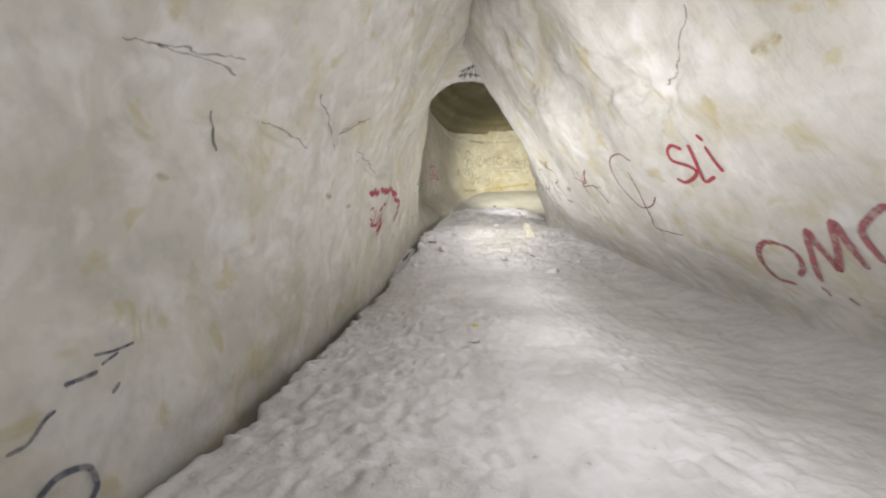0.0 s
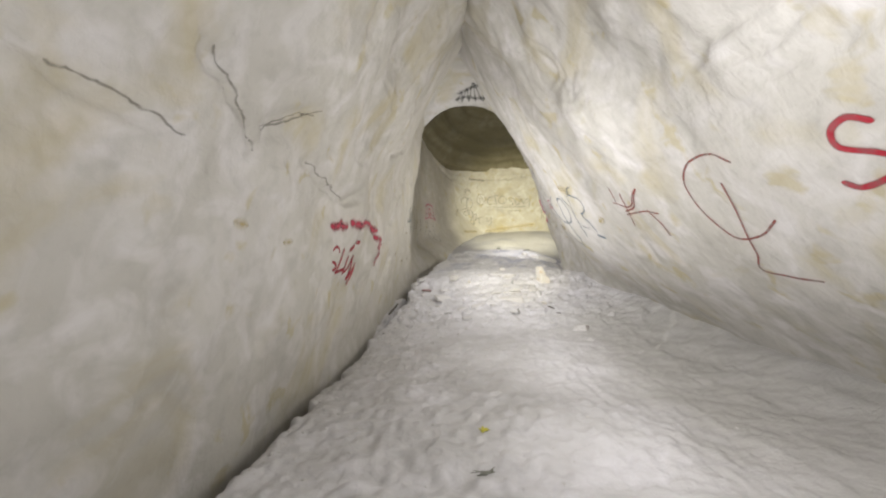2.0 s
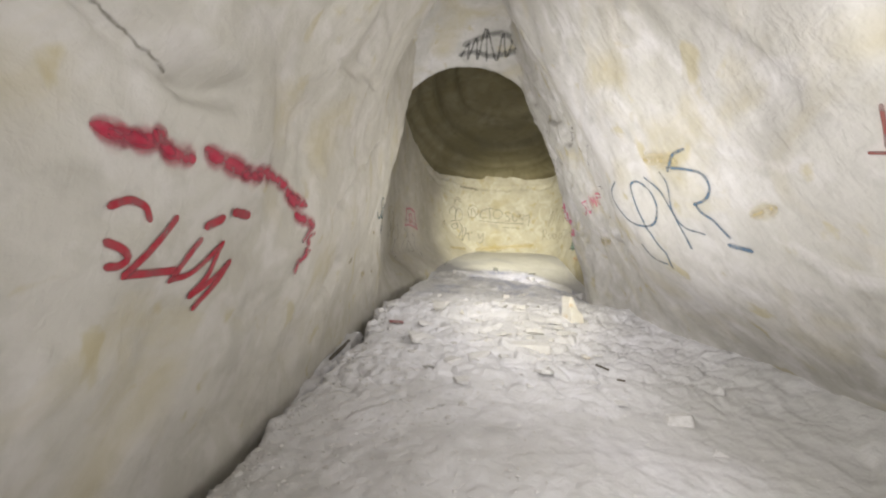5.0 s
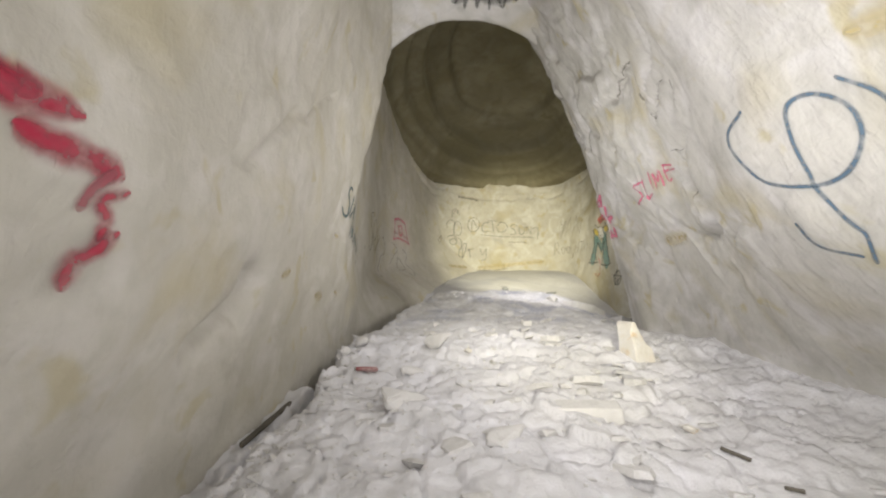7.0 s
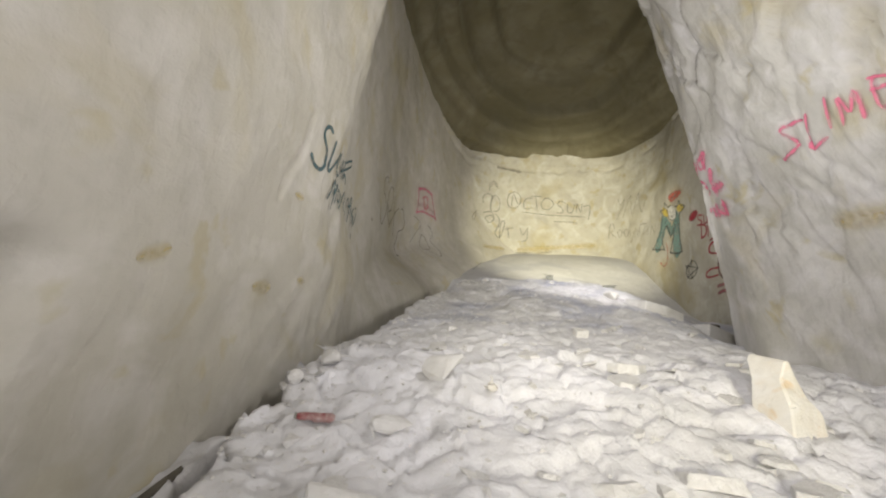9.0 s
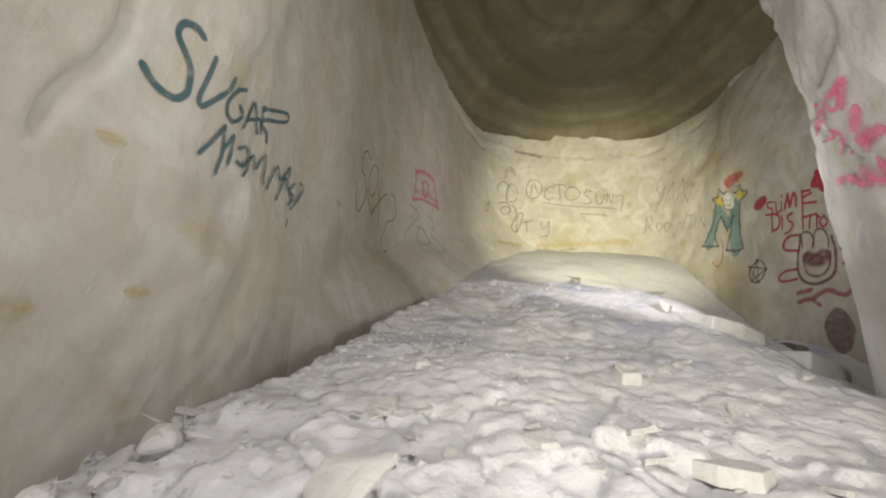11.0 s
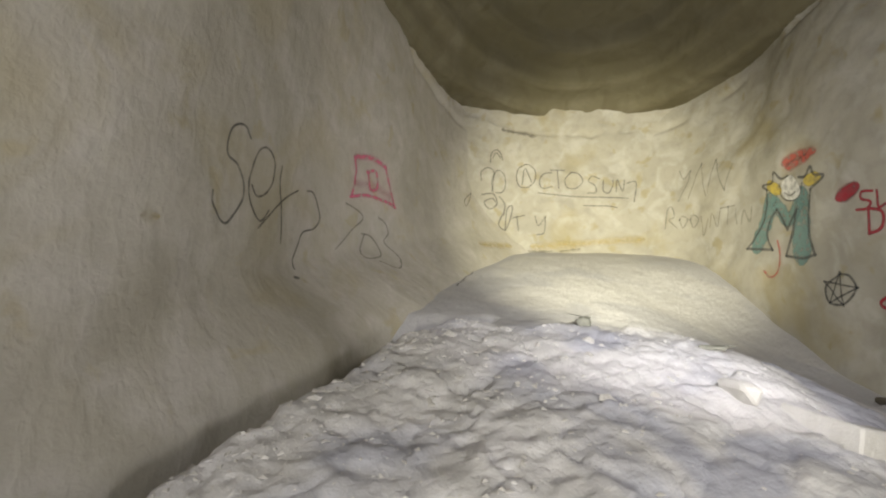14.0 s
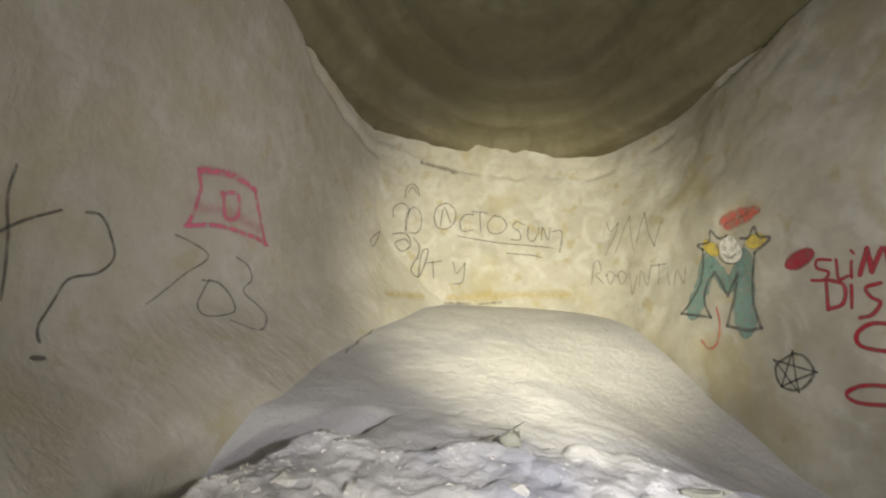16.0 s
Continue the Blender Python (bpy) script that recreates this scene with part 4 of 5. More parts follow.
drawing("graffiti", "dark grey marker words @CTOSUN on the end wall", "graffiti", [
    ("letter", "E", FADED, 0.036, [[(2.09, 5.78), (1.94, 5.69), (1.89, 5.48), (1.96, 5.3), (2.14, 5.3), (2.27, 5.44), (2.28, 5.64), (2.18, 5.76), (2.09, 5.78)], [(2.01, 5.35), (2.07, 5.7), (2.2, 5.41)]]),
    ("letter", "E", FADED, 0.036, [[(2.62, 5.62), (2.47, 5.6), (2.37, 5.46), (2.42, 5.29), (2.62, 5.33)]]),
    ("letter", "E", FADED, 0.036, [[(2.6, 5.68), (2.88, 5.68)], [(2.74, 5.67), (2.77, 5.31)]]),
    ("letter", "E", FADED, 0.036, [[(3.02, 5.64), (2.9, 5.49), (2.94, 5.33), (3.12, 5.31), (3.26, 5.45), (3.18, 5.61), (3.02, 5.64)]]),
    ("letter", "E", FADED, 0.036, [[(3.59, 5.5), (3.45, 5.56), (3.38, 5.45), (3.5, 5.36), (3.52, 5.22), (3.37, 5.21)]]),
    ("letter", "E", FADED, 0.036, [[(3.66, 5.45), (3.66, 5.25), (3.76, 5.2), (3.84, 5.34), (3.85, 5.45)]]),
    ("letter", "E", FADED, 0.036, [[(3.91, 5.23), (3.93, 5.47), (4.04, 5.23), (4.07, 5.45)]]),
    ("stroke", "E", FADED, 0.034, [[(4.12, 5.4), (4.3, 5.41), (4.25, 5.01)]]),
    ("underline", "E", FADED, 0.036, [[(2.34, 5.18), (2.84, 5.15), (3.5, 5.12), (4.13, 5.08)], [(3.29, 4.95), (3.75, 4.93), (3.91, 4.89)]]),
])
# simplified doodle: two loops under a rounded top, scribble below
drawing("graffiti", "grey marker doodle of loops and scribble on the end wall", "graffiti", [
    ("cap", "E", FADED, 0.034, [[(1.35, 5.76), (1.37, 5.95), (1.47, 6.04), (1.56, 5.97), (1.6, 5.83)], [(1.4, 5.86), (1.47, 5.98), (1.55, 5.88)]]),
    ("loop", "E", FADED, 0.036, [[(1.17, 5.37), (1.16, 5.51), (1.24, 5.61), (1.35, 5.63), (1.43, 5.54), (1.41, 5.36), (1.38, 5.15)], [(1.41, 5.15), (1.39, 5.41), (1.51, 5.6), (1.64, 5.5), (1.66, 5.28), (1.59, 5.15), (1.46, 5.14)]]),
    ("scribble", "E", FADED, 0.045, [[(1.18, 5.07), (1.33, 5.11), (1.44, 5.08), (1.49, 4.9), (1.34, 4.79), (1.23, 4.92), (1.39, 5.01), (1.46, 4.95)], [(1.54, 5.06), (1.65, 4.91), (1.63, 4.69)]]),
    ("scribble", "E", FADED, 0.042, [[(1.6, 4.69), (1.53, 4.48), (1.66, 4.38), (1.76, 4.59), (1.81, 4.87), (1.7, 4.8), (1.66, 4.38)]]),
    ("scribble", "E", FADED, 0.036, [[(1.9, 4.66), (1.93, 4.39)], [(1.81, 4.63), (2.05, 4.69)], [(2.27, 4.68), (2.34, 4.5), (2.49, 4.7)], [(2.49, 4.7), (2.46, 4.37), (2.31, 4.31)]]),
])
drawing("paint_mark", "small dark looped mark on the chamber wall", "paint mark", [
    ("loop", "L", INK, 0.026, [[(20.33, 5.06), (20.07, 4.86), (20.05, 4.73), (20.19, 4.87), (20.33, 5.06)]]),
])
drawing("graffiti", "faint grey marker letters YAN on the end wall", "graffiti", [
    ("stroke", "E", FAINT, 0.036, [[(4.43, 5.08), (4.49, 5.32), (4.58, 5.14), (4.65, 5.35), (4.71, 5.0)], [(4.73, 5.33), (4.85, 5.44), (4.86, 5.18), (4.76, 5.16)]]),
    ("letter", "R", FAINT, 0.036, [[(20.27, 5.48), (20.2, 5.31), (20.07, 5.42)], [(20.07, 5.42), (20.11, 5.18), (20.25, 4.9)]]),
    ("letter", "R", FAINT, 0.036, [[(20.06, 4.91), (19.83, 5.48)], [(19.83, 5.48), (19.65, 4.85)]]),
    ("letter", "R", FAINT, 0.036, [[(19.6, 4.89), (19.5, 5.44)], [(19.5, 5.44), (19.21, 4.83)], [(19.21, 4.83), (19.06, 5.22)]]),
])
drawing("graffiti", "faint grey unreadable lettering on the end wall", "graffiti", [
    ("stroke", "R", FAINT, 0.036, [[(20.47, 4.42), (20.44, 4.73), (20.37, 4.82), (20.34, 4.61), (20.42, 4.57), (20.31, 4.4)], [(20.26, 4.54), (20.21, 4.38), (20.12, 4.52), (20.21, 4.6), (20.26, 4.54)]]),
    ("stroke", "R", FAINT, 0.036, [[(20.07, 4.51), (20.01, 4.35), (19.89, 4.48), (20.01, 4.58), (20.07, 4.51)], [(19.81, 4.51), (19.78, 4.17), (19.63, 4.43)]]),
    ("stroke", "R", FAINT, 0.036, [[(19.59, 4.28), (19.51, 4.5), (19.39, 4.25), (19.3, 4.5)], [(19.29, 4.54), (19.01, 4.52)], [(19.14, 4.54), (19.12, 4.25)]]),
    ("stroke", "R", FAINT, 0.036, [[(18.95, 4.43), (18.91, 4.21)], [(18.82, 4.19), (18.77, 4.39), (18.66, 4.19), (18.62, 4.4)]]),
])
drawing("mural", "teal letter M with yellow stars and red flame", "mural", [
    ("fill", "R", AQUA, 0.270, [[(18.21, 4.4), (18.3, 4.18), (18.41, 3.97), (18.5, 3.82)]]),
    ("fill", "R", AQUA, 0.299, [[(17.66, 4.3), (17.71, 4.04), (17.75, 3.81), (17.76, 3.61)]]),
    ("fill", "R", AQUA, 0.206, [[(18.13, 4.34), (17.94, 4.08), (17.74, 4.25)]]),
    ("star", "R", YELLOW, 0.186, [[(18.18, 4.6), (18.08, 4.52)], [(17.47, 4.47), (17.39, 4.47)]]),
    ("face", "R", WHITE, 0.340, [[(17.83, 4.47), (17.8, 4.45)]]),
    ("flame", "R", FLAME, 0.168, [[(17.84, 4.82), (17.67, 4.85), (17.38, 4.79)], [(17.79, 4.75), (17.48, 4.75)]]),
    ("outline", "R", INK, 0.045, [[(18.69, 3.79), (18.44, 4.02), (18.29, 4.3), (18.25, 4.56)], [(18.25, 4.56), (18.36, 4.65), (18.13, 4.63), (18.07, 4.76), (17.97, 4.64), (17.85, 4.64)]]),
    ("outline", "R", INK, 0.052, [[(18.69, 3.79), (18.23, 3.72)], [(18.23, 3.72), (18.3, 3.92), (18.24, 4.14), (18.12, 4.25)], [(18.12, 4.25), (17.94, 3.95)], [(17.94, 3.95), (17.78, 4.18)], [(17.78, 4.18), (17.85, 3.92), (17.99, 3.61)], [(17.99, 3.61), (17.75, 3.55), (17.57, 3.57)]]),
    ("outline", "R", INK, 0.049, [[(17.57, 3.57), (17.62, 3.82), (17.54, 4.14), (17.47, 4.35)], [(17.47, 4.35), (17.25, 4.46), (17.37, 4.51), (17.4, 4.62), (17.5, 4.53), (17.61, 4.55)]]),
    ("outline", "R", INK, 0.026, [[(17.94, 4.44), (17.85, 4.38), (17.73, 4.4)], [(18.0, 4.57), (18.0, 4.4), (17.86, 4.31), (17.68, 4.33), (17.58, 4.47)]]),
    ("tail", "R", FLAME, 0.044, [[(18.12, 3.82), (18.1, 3.6), (18.2, 3.39), (18.32, 3.35), (18.4, 3.44)]]),
])
drawing("graffiti", "dark red marker words SLiME DiSTRO on wall", "graffiti", [
    ("blot", "R", RED, 0.197, [[(17.06, 4.17), (16.94, 4.21)]]),
    ("letter", "R", RED, 0.037, [[(16.72, 4.13), (16.83, 4.15), (16.85, 4.08), (16.76, 4.03), (16.82, 3.97), (16.93, 3.98)]]),
    ("letter", "R", RED, 0.036, [[(16.67, 4.12), (16.69, 3.96), (16.61, 3.97)]]),
    ("letter", "R", RED, 0.036, [[(16.55, 4.08), (16.58, 3.96)], [(16.53, 4.17), (16.52, 4.15)]]),
    ("letter", "R", RED, 0.049, [[(16.51, 3.97), (16.41, 4.16)], [(16.41, 4.16), (16.42, 3.98)], [(16.42, 3.98), (16.3, 4.15), (16.29, 3.96)]]),
    ("letter", "R", RED, 0.044, [[(16.8, 3.95), (16.84, 3.71)], [(16.84, 3.71), (16.71, 3.75), (16.66, 3.9), (16.77, 3.96)]]),
    ("letter", "R", RED, 0.036, [[(16.6, 3.89), (16.65, 3.71)]]),
    ("letter", "R", RED, 0.042, [[(16.38, 3.88), (16.5, 3.86), (16.48, 3.78), (16.42, 3.73), (16.5, 3.64), (16.59, 3.62)]]),
])
drawing("graffiti", "dark red marker letters ending the words SLiME DiSTRO", "graffiti", [
    ("letter", "R", RED, 0.043, [[(16.16, 4.13), (16.2, 3.87), (16.26, 3.62)], [(16.17, 4.12), (16.02, 4.1)], [(16.18, 4.03), (16.02, 4.06)], [(16.18, 3.96), (15.96, 3.92)]]),
    ("letter", "R", RED, 0.043, [[(16.21, 3.77), (15.98, 3.76)], [(16.07, 3.76), (16.12, 3.61)]]),
    ("letter", "R", RED, 0.042, [[(15.96, 3.75), (15.98, 3.6)], [(15.96, 3.74), (15.91, 3.7)]]),
    ("letter", "R", RED, 0.041, [[(15.82, 3.7), (15.9, 3.64), (15.84, 3.56), (15.76, 3.61), (15.82, 3.7)]]),
    ("star", "R", RED, 0.168, [[(15.91, 4.16), (15.81, 4.19), (15.7, 4.2)], [(15.85, 4.24), (15.82, 4.09)]]),
])
drawing("graffiti", "black marker star in a circle on wall", "graffiti", [
    ("ring", "R", INK, 0.039, [[(17.25, 3.32), (17.46, 3.19), (17.43, 3.01), (17.23, 2.99), (17.07, 3.15), (17.13, 3.29), (17.25, 3.32)]]),
    ("star", "R", INK, 0.031, [[(17.25, 3.34), (17.42, 3.0)], [(17.42, 3.0), (17.05, 3.16)], [(17.05, 3.16), (17.47, 3.25)], [(17.47, 3.25), (17.24, 2.97)], [(17.24, 2.97), (17.25, 3.34)]]),
])
drawing("mural", "round brown red painted blob with looping outlines", "mural", [
    ("outline", "R", PLUM, 0.059, [[(16.34, 3.55), (16.41, 3.29), (16.43, 3.03), (16.25, 2.88), (16.0, 2.86), (15.8, 2.97), (15.74, 3.2), (15.74, 3.41)]]),
    ("outline", "R", PLUM, 0.042, [[(16.33, 3.38), (16.31, 3.55), (16.17, 3.56), (16.06, 3.45), (16.1, 3.33)], [(16.07, 3.35), (16.02, 3.54), (15.86, 3.53), (15.8, 3.41), (15.82, 3.3)]]),
    ("fill", "R", PLUM, 0.252, [[(16.21, 3.21), (16.02, 3.16), (15.92, 3.19)]]),
    ("outline", "R", PLUM, 0.042, [[(16.32, 3.19), (16.24, 3.01), (16.02, 2.95), (15.87, 3.03), (15.81, 3.18)]]),
    ("loop", "R", RED, 0.045, [[(16.37, 3.56), (16.53, 3.57), (16.65, 3.49), (16.63, 3.39), (16.39, 3.34)], [(16.44, 3.09), (16.67, 3.08), (16.82, 3.0), (16.73, 2.94), (16.44, 2.95)]]),
])
drawing("mural", "blue painted round blob with green yellow strokes", "mural", [
    ("fill", "R", PALEBLUE, 0.500, [[(15.22, 3.36), (15.18, 3.25)]]),
    ("outline", "R", INK, 0.043, [[(15.06, 3.58), (15.24, 3.56), (15.4, 3.42), (15.43, 3.22), (15.36, 3.06), (15.15, 3.0)]]),
    ("stroke", "R", MOSS, 0.115, [[(15.38, 3.68), (15.2, 3.7), (15.07, 3.66)], [(15.33, 3.75), (15.18, 3.86), (15.03, 3.87)]]),
    ("outline", "R", INK, 0.037, [[(15.41, 3.45), (15.56, 3.52), (15.5, 3.43), (15.66, 3.39), (15.5, 3.33), (15.66, 3.25), (15.49, 3.19), (15.66, 3.06), (15.46, 3.09)]]),
])
drawing("graffiti", "smeared dull red unreadable writing low on wall", "graffiti", [
    ("bar", "R", OLDRED, 0.085, [[(16.42, 2.75), (16.18, 2.78)], [(16.43, 2.63), (16.19, 2.66), (16.07, 2.59)], [(16.12, 2.68), (15.92, 2.76), (15.71, 2.69), (15.63, 2.74)]]),
])
drawing("paint_patch", "dark maroon painted square low on the wall", "paint patch", [
    ("fill", "R", MAROON, 0.42, [[(15.83, 2.33), (15.84, 2.2)]]),
])
drawing("graffiti", "faint dark scribble on the passage roof", "graffiti", [
    ("scribble", "C", FADED, 0.170, [[(0.77, 11.95), (1.02, 11.9), (1.32, 11.92), (1.68, 11.65)], [(0.82, 11.74), (1.07, 11.59), (1.41, 11.46), (1.6, 11.5)]]),
    ("scribble", "C", FADED, 0.053, [[(0.75, 11.98), (0.86, 11.74), (0.88, 12.07), (0.98, 11.61), (1.05, 12.05), (1.11, 11.42), (1.22, 12.04)], [(1.15, 11.45), (1.39, 11.99), (1.41, 11.46), (1.54, 11.84), (1.6, 11.47), (1.69, 11.72)]]),
])

# ---- loose stones and litter on the floor ----


def part(name, bm, mat, parent=None, label=""):
    me = bpy.data.meshes.new(name)
    bm.to_mesh(me)
    bm.free()
    me.materials.append(mat)
    ob = new(name, me)
    if parent:
        ob.parent = parent
    return tagged(ob, label) if label else ob


def stone_shape(rng, sx, sy, sz, corners=12, wear=0.0):
    """A broken lump of chalk with flat faces and slightly worn edges."""
    bm = bmesh.new()
    for _ in range(corners):
        d = Vector((rng.gauss(0, 1), rng.gauss(0, 1), rng.gauss(0, 1))).normalized()
        m = max(abs(d.x), abs(d.y), abs(d.z)) ** 0.6
        bm.verts.new((d.x / m * sx / 2, d.y / m * sy / 2, d.z / m * sz / 2))
    bmesh.ops.convex_hull(bm, input=bm.verts[:])
    for v in [v for v in bm.verts if not v.link_faces]:
        bm.verts.remove(v)
    if wear:
        bmesh.ops.bevel(bm, geom=bm.edges[:], offset=wear, segments=1, affect="EDGES")
    return bm


def ground(x, y):
    return float(on_surface("F", np.array([x]), np.array([y]))[0, 2])


def big_stone(x, y, size, seed, label, tilt=(0, 0, 0), sink=0.25, corners=16, name="stone", mat=None):
    rng = random.Random(seed)
    ob = part(name, stone_shape(rng, *size, corners=corners, wear=0.012), mat or STONE)
    ob.matrix_world = pose(x, y, ground(x, y) + size[2] * (0.5 - sink), *tilt)
    return tagged(ob, label, "stone", "loose stones")


ORANGE = material("orange_stained_chalk", ((0.66, 0.64, 0.60), (0.60, 0.56, 0.48), (0.68, 0.66, 0.64)), patch=3.5, stain=(0.55, 0.36, 0.15), stain_size=2.4, stain_cut=0.56)
DARKSTONE = material("grey_stone", ((0.22, 0.22, 0.19), (0.28, 0.28, 0.24), (0.18, 0.18, 0.16)), patch=4.0)
WOOD = material("dark_damp_wood", ((0.10, 0.09, 0.075), (0.14, 0.125, 0.10), (0.07, 0.065, 0.055)), patch=5.0, relief=0.8)
CAN = material("maroon_tin", ((0.22, 0.06, 0.06), (0.40, 0.30, 0.28), (0.16, 0.05, 0.06)), patch=14.0, rough=0.45, relief=0.2)
LEAF = material("yellow_wrapper", ((0.62, 0.54, 0.06), (0.42, 0.40, 0.10), (0.70, 0.62, 0.12)), patch=25.0, rough=0.5)



def slab_shape(outline, thick, rng, taper=0.8):
    """A split slab of chalk: an uneven outline, a smaller upper face and worn edges."""
    bm = bmesh.new()
    n = len(outline)
    low = [bm.verts.new((x, y, -thick / 2 + rng.uniform(-0.1, 0.1) * thick)) for x, y in outline]
    top = [bm.verts.new((x * taper * rng.uniform(0.94, 1.05), y * taper * rng.uniform(0.94, 1.05), thick / 2 + rng.uniform(-0.16, 0.16) * thick)) for x, y in outline]
    bm.faces.new(low[::-1])
    bm.faces.new(top)
    for i in range(n):
        bm.faces.new((low[i], low[(i + 1) % n], top[(i + 1) % n], top[i]))
    bmesh.ops.triangulate(bm, faces=[f for f in bm.faces if len(f.verts) > 4])
    bmesh.ops.bevel(bm, geom=bm.edges[:], offset=0.05 * thick, segments=1, affect="EDGES")
    return bm


block = part("stone", slab_shape([(-0.13, -0.14), (0.2, -0.14), (0.2, 0.04), (0.11, 0.14), (0.07, 0.29), (0.02, 0.43), (-0.03, 0.40), (-0.08, 0.27), (-0.11, 0.1)], 0.22, random.Random(3), 0.86), ORANGE)
block.matrix_world = pose(2.33, 11.34, 1.50, 80, -3, 14) @ Matrix.Diagonal((0.78, 0.88, 0.88, 1))
tagged(block, "upright pointed chalk block with an orange stain", "stone", "loose stones")
big_stone(0.46, 11.62, (0.40, 0.34, 0.12), 5, "tilted pale chalk slab sticking out of rubble", (24, -12, 35), 0.15, 10)
big_stone(0.16, 11.22, (0.34, 0.30, 0.10), 6, "flat pale chalk flake lying on the rubble", (12, 8, 70), 0.3, 10)
big_stone(0.78, 10.05, (0.36, 0.28, 0.12), 9, "broad chalk slab half sunk in the floor", (18, -5, 15), 0.55, 12)
big_stone(0.10, 10.55, (0.42, 0.34, 0.14), 10, "broad chalk slab half sunk in the floor", (18, 6, 30), 0.55, 12)
big_stone(-0.40, 11.86, (0.15, 0.13, 0.15), 13, "rounded chalk block at the edge of the drop", (0, 6, 10), 0.2, 20)
big_stone(-0.52, 11.52, (0.12, 0.11, 0.11), 14, "small chalk block at the edge of the drop", (10, 0, 40), 0.25, 14)
for place, outline, thick, tilt, label in (
        ((3.25, 14.85), [(-0.4, -0.2), (-0.05, -0.25), (0.36, -0.22), (0.42, 0.18), (-0.02, 0.2), (-0.36, 0.23)], 0.22, (5, 9, 26), "large flat-topped chalk slab beside a gap"),
        ((3.86, 14.62), [(-0.3, -0.26), (0.1, -0.27), (0.34, -0.18), (0.28, 0.22), (-0.26, 0.26)], 0.22, (0, 17, 20), "large tilted chalk slab beside a gap"),
        ((1.45, 10.45), [(-0.25, -0.09), (0.0, -0.1), (0.25, -0.11), (0.26, 0.08), (-0.24, 0.1)], 0.17, (16, 2, -6), "long white squared chalk block in the dust"),
        ((1.67, 12.94), [(-0.065, -0.05), (0.065, -0.055), (0.067, 0.05), (-0.06, 0.055)], 0.13, (3, 4, 12), "small squared white chalk block")):
    ob = part("stone", slab_shape(outline, thick, random.Random(len(label)), 0.93), STONE)
    ob.matrix_world = pose(*place, ground(*place) - (0.3 if thick > 0.2 else 0.1) * thick, *tilt)
    tagged(ob, label, "stone", "loose stones")
big_stone(2.70, 14.95, (0.3, 0.26, 0.14), 17, "pale chalk lump on the mound", (8, 5, 60), 0.3, 14)
big_stone(2.06, 15.98, (0.16, 0.09, 0.10), 18, "small grey green squared stone", (0, 0, 8), 0.2, 20, mat=DARKSTONE)
big_stone(2.90, 15.6, (0.22, 0.10, 0.06), 19, "flat dark grey stone chip", (6, 0, -10), 0.3, 14, mat=DARKSTONE)
big_stone(2.04, 10.16, (0.13, 0.10, 0.07), 20, "small orange tinted chalk pebble", (0, 0, 30), 0.25, 16, mat=ORANGE)
big_stone(0.72, 11.55, (0.09, 0.08, 0.06), 21, "small orange tinted chalk pebble", (0, 0, 70), 0.2, 16, mat=ORANGE)
big_stone(0.32, 4.93, (0.10, 0.05, 0.03), 22, "small dark stone chip in the dust", (0, 0, 10), 0.2, 14, mat=DARKSTONE)

rng = random.Random(7)
SHAPES = [part("stone", stone_shape(rng, 1, rng.uniform(0.6, 0.95), rng.uniform(0.3, 0.65), rng.randint(9, 14)), STONE) for _ in range(12)]
for ob in SHAPES:
    scene.collection.objects.unlink(ob)
placed = 0
while placed < 240:
    y = rng.choice((rng.uniform(8.2, 16.3), rng.uniform(9.5, 13.5), rng.uniform(2.0, 16.0)))
    edge = float(np.interp(y, EDGE_Y, EDGE_X))
    x = rng.choice((rng.uniform(edge + 0.05, 3.2), rng.gauss(edge + 0.12, 0.08), rng.uniform(edge + 0.3, 2.2)))
    if y < 8 and rng.random() < 0.55 or x > 4.2:
        continue
    size = min(0.26, 0.035 + rng.expovariate(1 / 0.05)) * (0.6 if y < 8 else 1.0)
    if x < edge + 0.3:
        size = min(size, 0.11)
        if y > 12.5 and rng.random() < 0.75:
            continue
    if abs(x - 0.9) < 0.5 and size > 0.16:
        size *= 0.6
    ob = rng.choice(SHAPES).copy()
    scene.collection.objects.link(ob)
    ob.scale = (size, size, size)
    ob.matrix_world = pose(x, y, ground(x, y) - 0.05 * size, rng.uniform(-25, 25), rng.uniform(-25, 25), rng.uniform(0, 360)) @ Matrix.Scale(size, 4)
    tagged(ob, "small broken white chalk stone on the floor", "stone", "loose stones")
    placed += 1
for ob in SHAPES:
    bpy.data.objects.remove(ob)


rng = random.Random(21)
SLABS = []
for _ in range(10):
    n = rng.randint(5, 8)
    turns = sorted((k + rng.uniform(-0.32, 0.32)) * 2 * math.pi / n for k in range(n))
    SLABS.append(part("stone", slab_shape([(0.5 * rng.uniform(0.75, 1.1) * math.cos(a), 0.36 * rng.uniform(0.75, 1.1) * math.sin(a)) for a in turns], rng.uniform(0.10, 0.2), rng, rng.uniform(0.72, 0.92)), STONE))
for ob in SLABS:
    scene.collection.objects.unlink(ob)
for k in range(62):
    y = rng.triangular(8.6, 14.6, 10.8)
    x = rng.uniform(float(np.interp(y, EDGE_Y, EDGE_X)) + 0.22, 2.7)
    size = rng.choice((rng.uniform(0.10, 0.2), rng.uniform(0.14, 0.4))) * (0.6 if y > 12.6 else 1.0)
    ob = rng.choice(SLABS).copy()
    scene.collection.objects.link(ob)
    ob.matrix_world = pose(x, y, ground(x, y) + 0.015 * size, rng.gauss(7, 8), rng.gauss(0, 8), rng.uniform(0, 360)) @ Matrix.Scale(size, 4)
    tagged(ob, "flat broken chalk slab half sunk in the rubble", "stone", "loose slabs")
for ob in SLABS:
    bpy.data.objects.remove(ob)


